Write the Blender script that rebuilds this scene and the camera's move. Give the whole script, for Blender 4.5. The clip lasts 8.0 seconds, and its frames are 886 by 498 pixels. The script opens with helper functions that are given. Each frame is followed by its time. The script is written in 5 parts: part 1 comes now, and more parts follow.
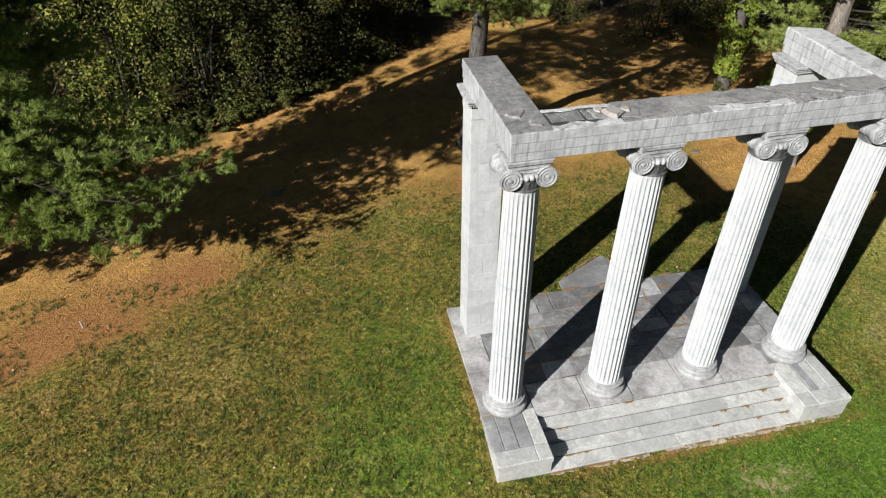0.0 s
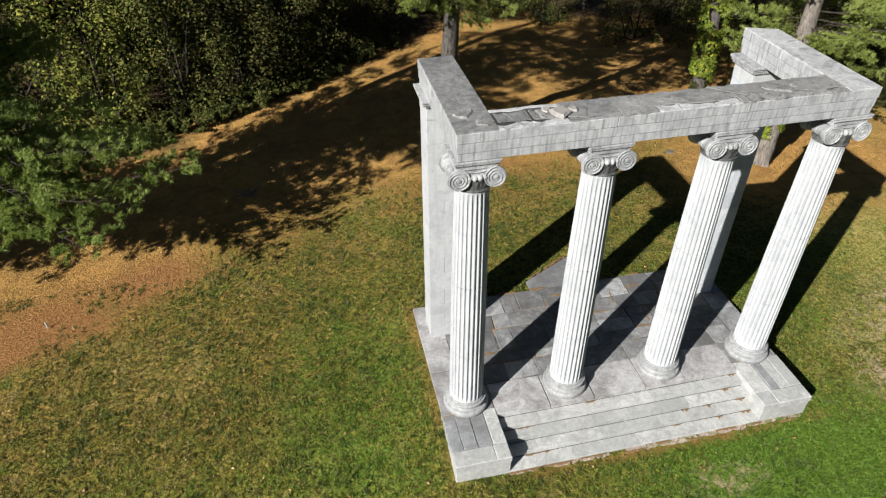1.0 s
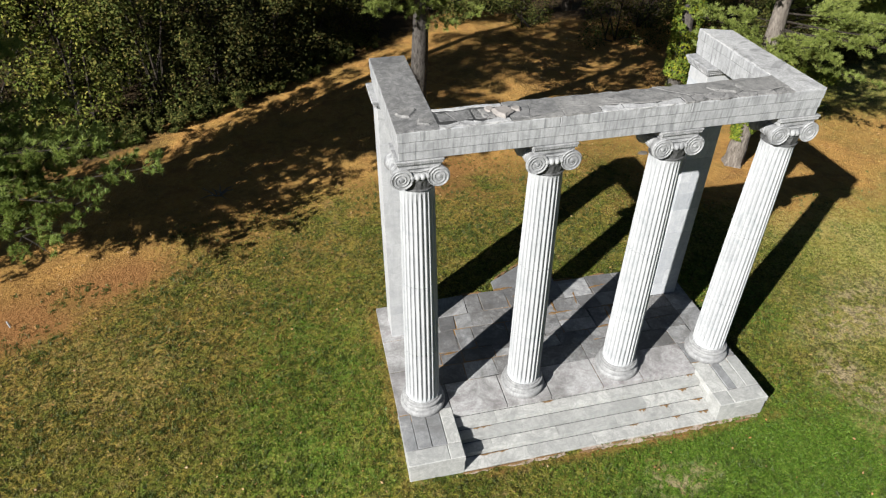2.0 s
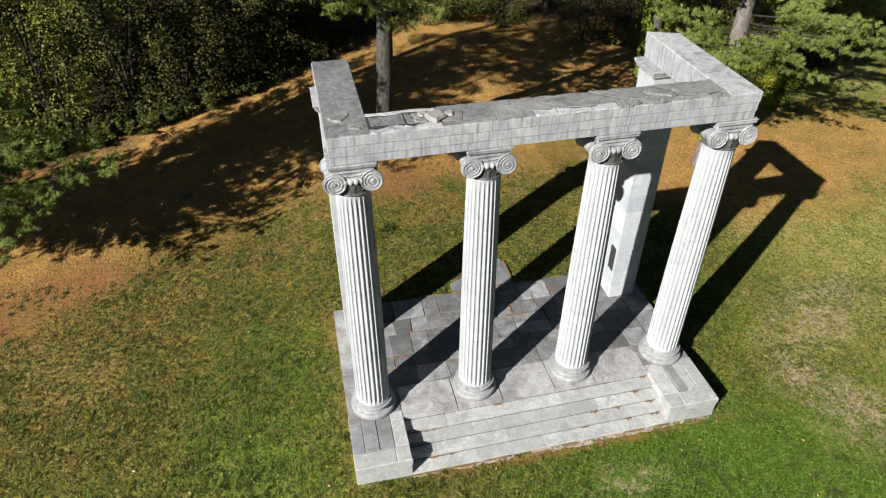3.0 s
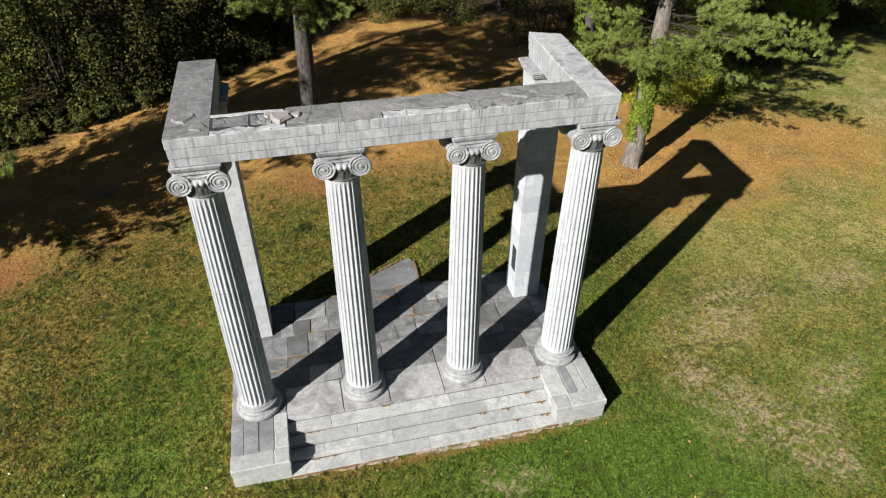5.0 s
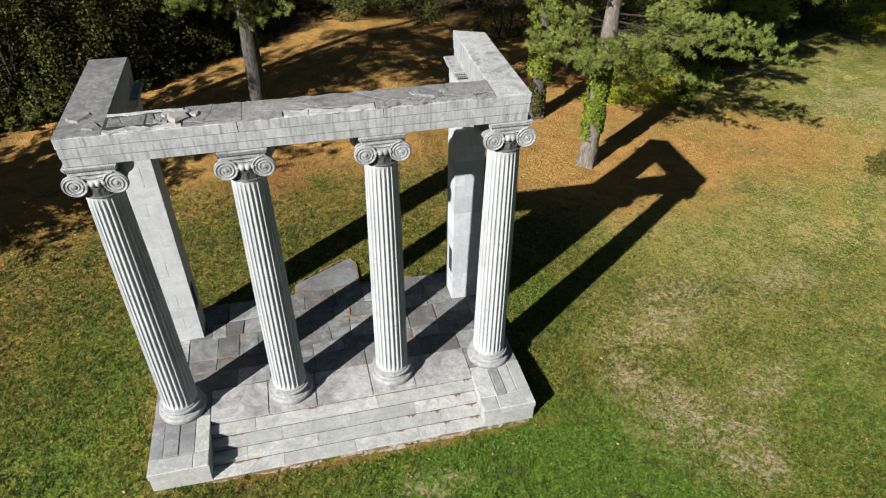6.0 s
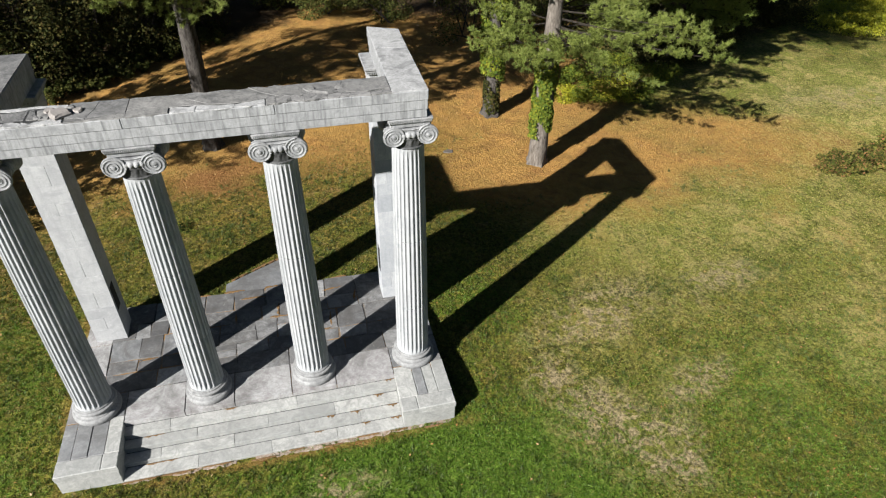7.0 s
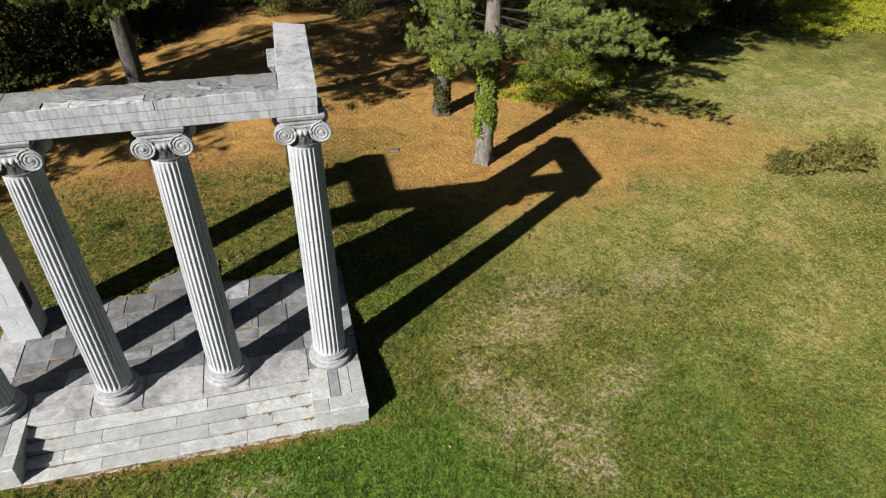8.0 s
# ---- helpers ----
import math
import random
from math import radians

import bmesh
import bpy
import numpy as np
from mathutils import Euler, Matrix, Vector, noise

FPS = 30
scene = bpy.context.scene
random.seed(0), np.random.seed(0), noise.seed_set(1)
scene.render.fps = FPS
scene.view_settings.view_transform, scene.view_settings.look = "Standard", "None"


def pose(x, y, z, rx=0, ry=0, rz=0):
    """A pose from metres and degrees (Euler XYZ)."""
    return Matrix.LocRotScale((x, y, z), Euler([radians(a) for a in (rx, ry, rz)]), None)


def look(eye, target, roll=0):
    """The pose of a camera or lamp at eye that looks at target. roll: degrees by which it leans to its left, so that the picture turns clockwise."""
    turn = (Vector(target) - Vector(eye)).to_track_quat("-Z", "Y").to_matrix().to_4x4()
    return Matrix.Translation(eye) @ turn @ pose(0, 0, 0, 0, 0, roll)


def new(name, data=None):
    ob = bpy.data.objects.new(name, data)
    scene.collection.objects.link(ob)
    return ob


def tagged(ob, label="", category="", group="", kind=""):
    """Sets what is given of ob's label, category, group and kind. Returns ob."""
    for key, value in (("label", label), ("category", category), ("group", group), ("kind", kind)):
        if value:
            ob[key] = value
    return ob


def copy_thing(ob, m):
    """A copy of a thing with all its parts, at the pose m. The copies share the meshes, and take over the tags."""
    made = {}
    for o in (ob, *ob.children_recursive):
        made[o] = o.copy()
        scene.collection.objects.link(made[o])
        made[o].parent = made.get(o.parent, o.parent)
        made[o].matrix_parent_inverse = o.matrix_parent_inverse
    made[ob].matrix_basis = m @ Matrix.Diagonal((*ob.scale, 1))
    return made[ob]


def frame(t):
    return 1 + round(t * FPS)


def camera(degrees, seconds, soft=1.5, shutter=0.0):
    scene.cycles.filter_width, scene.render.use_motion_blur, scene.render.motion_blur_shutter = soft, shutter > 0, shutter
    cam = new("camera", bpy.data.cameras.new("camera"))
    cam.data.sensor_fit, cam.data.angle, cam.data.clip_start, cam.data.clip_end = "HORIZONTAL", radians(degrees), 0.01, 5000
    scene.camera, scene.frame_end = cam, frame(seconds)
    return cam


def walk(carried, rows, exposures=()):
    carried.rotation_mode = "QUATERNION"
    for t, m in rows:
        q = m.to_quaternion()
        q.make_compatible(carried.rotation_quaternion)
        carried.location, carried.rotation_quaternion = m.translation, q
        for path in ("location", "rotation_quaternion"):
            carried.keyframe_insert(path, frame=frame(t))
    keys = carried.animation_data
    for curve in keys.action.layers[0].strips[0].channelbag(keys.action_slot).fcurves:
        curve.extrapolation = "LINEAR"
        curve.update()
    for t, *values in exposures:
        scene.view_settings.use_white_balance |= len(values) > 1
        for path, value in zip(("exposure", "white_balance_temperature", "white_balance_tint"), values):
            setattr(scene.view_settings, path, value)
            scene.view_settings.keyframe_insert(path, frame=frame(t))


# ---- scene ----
cam = camera(68.4, 8.0, soft=1.25)
PATH = [
    (0, (-3.133, -8.462, 14.081), (-2.798, -6.917, 12.856), -0.4),
    (0.5, (-2.704, -8.576, 14.084), (-2.362, -7.032, 12.86), -0.3),
    (1, (-2.258, -8.682, 14.072), (-1.911, -7.138, 12.849), -0.2),
    (1.5, (-1.787, -8.824, 14.032), (-1.435, -7.277, 12.813), -0.0),
    (3, (-0.052, -9.193, 14.134), (0.309, -7.65, 12.913), 0.1),
    (3.5, (0.597, -9.298, 14.197), (0.961, -7.76, 12.972), 0.2),
    (4, (1.234, -9.454, 14.179), (1.6, -7.915, 12.955), 0.3),
    (5.5, (3.555, -9.841, 14.176), (3.934, -8.31, 12.946), 0.6),
    (6, (4.459, -9.97, 14.131), (4.845, -8.441, 12.9), 0.8),
    (6.5, (5.396, -10.13, 14.091), (5.788, -8.603, 12.86), 0.9),
    (7, (6.427, -10.343, 14.032), (6.822, -8.817, 12.801), 0.9),
    (7.5, (7.421, -10.464, 13.999), (7.823, -8.942, 12.765), 1.2),
    (8, (8.495, -10.642, 13.925), (8.904, -9.122, 12.692), 1.4),
]
walk(cam, [(t, look(eye, target, roll)) for t, eye, target, roll in PATH])

# ---- light ----
SUN_RUN = Vector((1.335, 0.955, -1.0))          # the way the sunlight travels
world = bpy.data.worlds.new("sky")
scene.world = world
world.use_nodes = True
wn = world.node_tree.nodes
sky = wn.new("ShaderNodeTexSky")
sky.sky_type = "NISHITA"
sky.sun_disc = False
sky.ozone_density, sky.dust_density = 3.5, 0.3
sky.sun_elevation = math.atan2(1.0, math.hypot(1.335, 0.955))
sky.sun_rotation = math.atan2(-1.335, -0.955)
world.node_tree.links.new(sky.outputs[0], wn["Background"].inputs[0])
wn["Background"].inputs[1].default_value = 0.018
sun_data = bpy.data.lights.new("sun", "SUN")
sun_data.energy, sun_data.angle, sun_data.color = 5.0, radians(0.53), (0.985, 0.97, 0.935)
sun = new("sun", sun_data)
sun.rotation_euler = SUN_RUN.to_track_quat("-Z", "Y").to_euler()
scene.view_settings.exposure = 1.49


# ---- materials ----
REFLECT = 0.52


class Mat:
    """A node material with short calls for its nodes."""

    def __init__(self, name, rough=0.8):
        self.m = bpy.data.materials.new(name)
        self.m.use_nodes = True
        self.n, self.l = self.m.node_tree.nodes, self.m.node_tree.links
        self.b = self.n["Principled BSDF"]
        self.b.inputs["Roughness"].default_value = rough
        self.b.inputs["Specular IOR Level"].default_value = 0.3 if rough < 0.7 else 0.12

    def node(self, kind, **inputs):
        k = self.n.new(kind)
        for key, v in inputs.items():
            self.put(k, key.replace("_", " "), v)
        return k

    def put(self, k, key, v):
        s = k.inputs[int(key)] if key.isdigit() else k.inputs[key]
        if isinstance(v, bpy.types.NodeSocket):
            self.l.new(v, s)
        else:
            s.default_value = v

    def coord(self, scale=(1, 1, 1)):
        tc = self.n.new("ShaderNodeTexCoord")
        mp = self.n.new("ShaderNodeMapping")
        mp.inputs["Scale"].default_value = scale
        self.l.new(tc.outputs["Object"], mp.inputs[0])
        return mp.outputs[0]

    def world_coord(self, scale=(1, 1, 1)):
        g = self.n.new("ShaderNodeNewGeometry")
        mp = self.n.new("ShaderNodeMapping")
        mp.inputs["Scale"].default_value = scale
        self.l.new(g.outputs["Position"], mp.inputs[0])
        return mp.outputs[0]

    def noise(self, vec, scale, detail=4.0, rough=0.55, distortion=0.0):
        k = self.n.new("ShaderNodeTexNoise")
        self.l.new(vec, k.inputs["Vector"])
        k.inputs["Scale"].default_value, k.inputs["Detail"].default_value = scale, detail
        k.inputs["Roughness"].default_value, k.inputs["Distortion"].default_value = rough, distortion
        return k.outputs[0]

    def ramp(self, fac, *stops):
        k = self.n.new("ShaderNodeValToRGB")
        e = k.color_ramp.elements
        while len(e) < len(stops):
            e.new(0.5)
        for el, (p, c) in zip(e, stops):
            el.position = p
            el.color = (c, c, c, 1) if isinstance(c, (int, float)) else (*c, 1)
        self.l.new(fac, k.inputs[0])
        return k.outputs[0]

    def mix(self, fac, a, b, blend="MIX"):
        k = self.n.new("ShaderNodeMix")
        k.data_type, k.blend_type = "RGBA", blend
        for s, v in ((k.inputs[0], fac), (k.inputs[6], a), (k.inputs[7], b)):
            if isinstance(v, bpy.types.NodeSocket):
                self.l.new(v, s)
            else:
                s.default_value = v if isinstance(v, (int, float)) else (*v, 1)
        return k.outputs[2]

    def math(self, op, a, b=0.0, c=0.0):
        k = self.n.new("ShaderNodeMath")
        k.operation = op
        for i, v in enumerate((a, b, c)):
            if isinstance(v, bpy.types.NodeSocket):
                self.l.new(v, k.inputs[i])
            else:
                k.inputs[i].default_value = v
        return k.outputs[0]

    def attr(self, name):
        k = self.n.new("ShaderNodeAttribute")
        k.attribute_name = name
        return k.outputs["Fac"]

    def island(self):
        return self.n.new("ShaderNodeNewGeometry").outputs["Random Per Island"]

    def piece(self):
        return self.n.new("ShaderNodeObjectInfo").outputs["Random"]

    def dull(self, c):
        """The tones below are relative ones; weathered surfaces outdoors send back REFLECT of them."""
        return self.mix(1.0, c, (REFLECT,) * 3, "MULTIPLY")

    def color(self, c):
        self.l.new(self.dull(c), self.b.inputs["Base Color"])
        return self

    def bump(self, height, strength=0.4, distance=0.02):
        k = self.n.new("ShaderNodeBump")
        k.inputs["Strength"].default_value, k.inputs["Distance"].default_value = strength, distance
        self.l.new(height, k.inputs["Height"])
        self.l.new(k.outputs[0], self.b.inputs["Normal"])
        return self


def marble(name, light, mid, dark, stain, streak=0.5, vary=0.0, veins=0.35, spot=0.35, cracks=0.0, wash=0.3, fine=1.0, grime=0.0):
    """Weathered marble: cloudy grey veins, black lichen streaks that run down, fine pits, hairline cracks."""
    m = Mat(name, 0.62)
    p, q = m.world_coord(), m.world_coord((3.0 * fine, 3.0 * fine, 0.35))
    if vary:                                        # every piece is cut from another place in the rock
        shift = m.node("ShaderNodeVectorMath")
        shift.operation = "ADD"
        m.l.new(p, shift.inputs[0])
        m.l.new(m.math("MULTIPLY", m.piece(), 37.0), shift.inputs[1])
        r = shift.outputs[0]
    else:
        r = p
    cloud = m.noise(r, 1.5, 7, 0.66, 0.9)
    base = m.mix(m.ramp(cloud, (0.38, 0.0), (0.62, 1.0)), mid, light)
    vein = m.noise(r, 2.6, 6, 0.68, 2.2)
    base = m.mix(m.math("MULTIPLY", m.ramp(vein, (0.44, 0.0), (0.5, 1.0), (0.57, 0.0)), veins), base, dark)
    run = m.noise(q, 2.4, 6, 0.66)
    base = m.mix(m.math("MULTIPLY", m.ramp(run, (0.48, 0.0), (0.68, 1.0)), streak), base, stain)
    spots = m.noise(p, 19, 5, 0.75)
    base = m.mix(m.math("MULTIPLY", m.ramp(spots, (0.5, 0.0), (0.68, 1.0)), spot), base, dark)
    if vary:
        base = m.mix(m.math("MULTIPLY", m.ramp(m.piece(), (0.35, 0.0), (1.0, 1.0)), vary), base, dark)
    smear = m.noise(r, 1.15, 6, 0.62, 2.4)
    base = m.mix(m.math("MULTIPLY", m.ramp(smear, (0.52, 0.0), (0.66, 1.0)), wash), base, dark)
    if grime:                                       # dirt that spreads over several stones
        soil = m.noise(p, 0.85, 7, 0.72, 1.4)
        base = m.mix(m.math("MULTIPLY", m.ramp(soil, (0.44, 0.0), (0.60, 1.0)), grime), base, (0.12, 0.112, 0.105))
        pale = m.noise(p, 2.4, 6, 0.75, 1.0)
        base = m.mix(m.math("MULTIPLY", m.ramp(pale, (0.60, 0.0), (0.72, 1.0)), grime), base, (0.62, 0.61, 0.59))
    if cracks:
        warp = m.node("ShaderNodeVectorMath")
        warp.operation = "ADD"
        k = m.n.new("ShaderNodeTexNoise")
        m.l.new(p, k.inputs["Vector"])
        k.inputs["Scale"].default_value = 3.0
        m.l.new(p, warp.inputs[0])
        sc = m.node("ShaderNodeVectorMath")
        sc.operation = "SCALE"
        sc.inputs["Scale"].default_value = 0.5
        m.l.new(k.outputs["Color"], sc.inputs[0])
        m.l.new(sc.outputs[0], warp.inputs[1])
        v = m.n.new("ShaderNodeTexVoronoi")
        v.feature = "DISTANCE_TO_EDGE"
        v.inputs["Scale"].default_value = 2.6
        m.l.new(warp.outputs[0], v.inputs["Vector"])
        base = m.mix(m.math("MULTIPLY", m.ramp(v.outputs["Distance"], (0.0, 1.0), (0.035, 0.0)), cracks), base, (0.05, 0.05, 0.05))
    m.color(base)
    return m.bump(m.math("ADD", m.noise(p, 34, 5, 0.7), cloud), 0.45, 0.012).m


MARBLE = marble("weathered_marble", (0.60, 0.607, 0.615), (0.52, 0.529, 0.54), (0.34, 0.365, 0.38), (0.255, 0.265, 0.28), 0.36, 0, 0.2, 0.2, wash=0.4)
MARBLE_BEAM = marble("streaked_marble", (0.55, 0.556, 0.56), (0.435, 0.44, 0.447), (0.246, 0.250, 0.258), (0.098, 0.102, 0.107), 0.7, 0, 0.2, 0.4, wash=0.55, fine=1.9)
MARBLE_CARVED = marble("carved_marble", (0.56, 0.56, 0.56), (0.42, 0.424, 0.43), (0.19, 0.195, 0.20), (0.09, 0.09, 0.097), 0.6, 0, 0.4, 0.55)
MARBLE_BASE = marble("grey_base_marble", (0.46, 0.46, 0.458), (0.36, 0.36, 0.36), (0.16, 0.16, 0.16), (0.13, 0.13, 0.13), 0.5, 0, 0.35, 0.35)
# The shade under scrolls and abacus is put into this dark tone, with dirt.
MARBLE_NECK = marble("shaded_dirty_carved_marble", (0.17, 0.17, 0.17), (0.10, 0.10, 0.10), (0.03, 0.03, 0.03), (0.04, 0.04, 0.04), 0.5, 0, 0.5, 1.0)
MARBLE_PIER = marble("pier_marble", (0.640, 0.644, 0.644), (0.558, 0.562, 0.566), (0.377, 0.385, 0.402), (0.230, 0.238, 0.254), 0.25, 0.3, 0.25, 0.3, wash=0.5)
# Pier marble tinted blue: skylit shade put into the colour, blocks differing in tone.
MARBLE_PIER_SHADE = marble("shade_tinted_pier_marble", (0.74, 0.75, 0.765), (0.64, 0.655, 0.68), (0.34, 0.37, 0.41), (0.24, 0.26, 0.285), 0.25, 0.5, 0.25, 0.2)
STEP_STONE = marble("step_marble", (0.70, 0.695, 0.66), (0.58, 0.578, 0.55), (0.34, 0.345, 0.335), (0.295, 0.295, 0.285), 0.3, 0.55, 0.6, 0.15, wash=0.6, grime=0.14)
FLAG = marble("bluestone_flag", (0.56, 0.558, 0.555), (0.38, 0.38, 0.383), (0.15, 0.155, 0.165), (0.20, 0.195, 0.19), 0.35, 0.65, 0.4, 0.12, wash=0.5, grime=0.6)
FLAG_PALE = marble("pale_grey_flag", (0.65, 0.645, 0.635), (0.50, 0.498, 0.492), (0.26, 0.223, 0.23), (0.27, 0.265, 0.26), 0.35, 0.4, 0.45, 0.15, wash=0.65, grime=0.5)
FLAG_DARK = marble("dark_bluestone_flag", (0.38, 0.376, 0.375), (0.215, 0.213, 0.215), (0.085, 0.085, 0.088), (0.15, 0.13, 0.11), 0.45, 0.6, 0.45, 0.15, wash=0.55, grime=0.6)
COPING = marble("grey_coping", (0.43, 0.435, 0.44), (0.315, 0.32, 0.327), (0.215, 0.219, 0.223), (0.19, 0.19, 0.19), 0.35, 0.4, 0.5, 0.2, grime=0.4)
CAP_SKIN = marble("weathered_cap_mortar", (0.48, 0.465, 0.45), (0.345, 0.335, 0.325), (0.15, 0.148, 0.146), (0.11, 0.11, 0.11), 0.5, 0.3, 0.5, 0.6, 0.9, wash=0.7)
CAP_GREY = marble("grey_arm_skin", (0.37, 0.363, 0.356), (0.26, 0.255, 0.25), (0.13, 0.13, 0.13), (0.115, 0.115, 0.115), 0.6, 0, 0.6, 0.6, 0.25, wash=0.8)
CAP_PALE = marble("pale_new_mortar", (0.74, 0.735, 0.73), (0.60, 0.597, 0.59), (0.24, 0.24, 0.24), (0.246, 0.246, 0.246), 0.4, 0.15, 0.4, 0.6, wash=0.85)
CAP_TAN = marble("tan_grey_mortar", (0.43, 0.418, 0.40), (0.315, 0.307, 0.295), (0.15, 0.148, 0.146), (0.14, 0.14, 0.14), 0.35, 0.2, 0.4, 0.8, 0.4, wash=0.8)
CAP_DARK = marble("dark_grey_mortar", (0.27, 0.262, 0.255), (0.19, 0.186, 0.182), (0.095, 0.095, 0.095), (0.08, 0.08, 0.08), 0.4, 0.2, 0.5, 0.5, 0.6, wash=0.7)
CAP_MID = marble("mid_grey_mortar", (0.36, 0.352, 0.345), (0.265, 0.26, 0.254), (0.13, 0.13, 0.13), (0.11, 0.11, 0.11), 0.4, 0.2, 0.5, 0.4, 0.5, wash=0.6)
CAP_PINK = marble("pinkish_broken_mortar", (0.476, 0.435, 0.402), (0.385, 0.353, 0.328), (0.246, 0.221, 0.205), (0.164, 0.164, 0.164), 0.2)
ROUGH_STONE = marble("rough_footing_stone", (0.74, 0.65, 0.57), (0.50, 0.39, 0.31), (0.25, 0.165, 0.11), (0.36, 0.19, 0.09), 0.6, 0.4, 0.6, 0.6)
DULL_STONE = marble("dull_field_stone", (0.22, 0.19, 0.16), (0.15, 0.125, 0.105), (0.07, 0.07, 0.07), (0.06, 0.06, 0.06), 0.3)
DARK_BED = marble("dark_dirt_bed", (0.082, 0.082, 0.082), (0.049, 0.049, 0.049), (0.033, 0.033, 0.033), (0.025, 0.025, 0.025), 0.3)


def joint_material():
    m = Mat("joint_mortar", 0.95)
    p = m.world_coord()
    f = m.noise(p, 1.1, 4, 0.6)
    c = m.ramp(f, (0.40, (0.09, 0.09, 0.09)), (0.50, (0.22, 0.20, 0.18)), (0.60, (0.34, 0.20, 0.085)))
    return m.color(c).bump(m.noise(p, 60, 3), 0.5, 0.01).m


JOINT = joint_material()


def drift_material():
    m = Mat("rusty_needles", 0.95)
    f = m.noise(m.world_coord(), 40, 4, 0.7)
    return m.color(m.mix(m.ramp(f, (0.35, 0.0), (0.65, 1.0)), (0.15, 0.085, 0.04), (0.38, 0.235, 0.11))).bump(f, 0.8, 0.02).m


DRIFT = drift_material()


def dark_slot():
    m = Mat("recess_shade", 0.9)
    return m.color(m.mix(m.noise(m.world_coord(), 9), (0.03, 0.03, 0.03), (0.07, 0.07, 0.075))).m


SLOT = dark_slot()


def ground_material():
    m = Mat("lawn_and_pine_litter", 0.95)
    p = m.world_coord()
    mid = m.noise(p, 0.7, 5, 0.62, 0.5)
    small, fine = m.noise(p, 4.5, 6, 0.72, 0.3), m.noise(p, 17, 5, 0.8)
    wide = m.noise(p, 0.23, 3, 0.55, 0.6)
    ragged = m.math("ADD", m.math("ADD", m.math("MULTIPLY", mid, 0.9), m.math("MULTIPLY", small, 0.5)), m.math("SUBTRACT", m.math("MULTIPLY", wide, 0.9), 0.35))     # about 0.8

    def zone(name, soft=0.35):
        v = m.math("ADD", m.attr(name), m.math("SUBTRACT", ragged, 0.8))
        return m.ramp(v, (0.5 - soft / 2, 0.0), (0.5 + soft / 2, 1.0))

    grass = m.mix(m.ramp(mid, (0.35, 0.0), (0.65, 1.0)), (0.215, 0.225, 0.026), (0.40, 0.315, 0.050))
    grass = m.mix(m.ramp(small, (0.46, 0.0), (0.54, 1.0)), grass, (0.125, 0.155, 0.016))
    grass = m.mix(m.math("MULTIPLY", m.ramp(wide, (0.48, 0.0), (0.66, 0.6)), m.ramp(mid, (0.45, 0.0), (0.6, 1.0))), grass, (0.36, 0.26, 0.050))
    grass = m.mix(m.math("MULTIPLY", zone("brown", 0.6), 0.75), grass, m.mix(m.ramp(small, (0.42, 0.0), (0.6, 1.0)), (0.53, 0.30, 0.070), (0.27, 0.19, 0.034)))
    patch, tuft = m.noise(p, 1.7, 5, 0.6, 0.8), m.noise(p, 9.0, 4, 0.7, 0.4)
    grass = m.mix(m.ramp(patch, (0.50, 0.0), (0.60, 0.75)), grass, (0.125, 0.178, 0.018))
    grass = m.mix(m.math("MULTIPLY", m.ramp(patch, (0.36, 0.8), (0.45, 0.0)), m.ramp(small, (0.44, 0.3), (0.56, 1.0))), grass, (0.40, 0.265, 0.105))
    lush = m.mix(m.ramp(small, (0.38, 0.0), (0.66, 1.0)), (0.165, 0.280, 0.026), (0.088, 0.165, 0.014))
    dry = m.mix(m.ramp(small, (0.35, 0.0), (0.65, 1.0)), (0.76, 0.59, 0.23), (0.55, 0.46, 0.14))
    dry = m.mix(m.ramp(m.noise(p, 2.1, 5, 0.65, 0.9), (0.47, 0.0), (0.55, 0.85)), dry, (0.27, 0.30, 0.05))
    dry = m.mix(m.ramp(m.noise(p, 0.45, 4, 0.6, 0.8), (0.46, 0.0), (0.60, 0.75)), dry, (0.30, 0.335, 0.055))
    straw = m.mix(m.ramp(small, (0.35, 0.0), (0.65, 1.0)), (0.66, 0.50, 0.31), (0.44, 0.35, 0.17))
    litter = m.mix(m.ramp(small, (0.35, 0.0), (0.68, 1.0)), (0.80, 0.435, 0.128), (0.56, 0.275, 0.072))
    litter = m.mix(m.ramp(m.noise(p, 1.3, 5, 0.65, 0.7), (0.47, 0.0), (0.62, 0.7)), litter, (0.40, 0.19, 0.060))
    litter = m.mix(m.ramp(mid, (0.4, 0.0), (0.7, 0.55)), litter, (0.42, 0.29, 0.075))
    litter = m.mix(m.math("MULTIPLY", zone("brown", 0.6), 0.8), litter, m.mix(m.ramp(fine, (0.42, 0.0), (0.58, 1.0)), (0.24, 0.125, 0.034), (0.50, 0.27, 0.075)))
    dirt = m.mix(m.ramp(small, (0.35, 0.0), (0.68, 1.0)), (0.46, 0.215, 0.075), (0.31, 0.137, 0.043))
    # forest floor humus, with the shade of the wood put into its colour
    humus_shade = m.mix(m.ramp(small, (0.35, 0.0), (0.68, 1.0)), (0.10, 0.060, 0.026), (0.045, 0.030, 0.013))
    c = m.mix(zone("lush"), grass, lush)
    c = m.mix(zone("dry", 0.6), c, dry)
    shred = m.noise(p, 2.3, 6, 0.7, 1.2)
    c = m.mix(m.math("MULTIPLY", zone("straw", 0.5), m.ramp(shred, (0.45, 0.0), (0.54, 0.95))), c, straw)
    worn = m.math("SUBTRACT", 1.0, m.math("MULTIPLY", m.math("MAXIMUM", zone("dry", 0.8), zone("lush", 0.8)), 0.78))      # thin dry turf shows no tufts
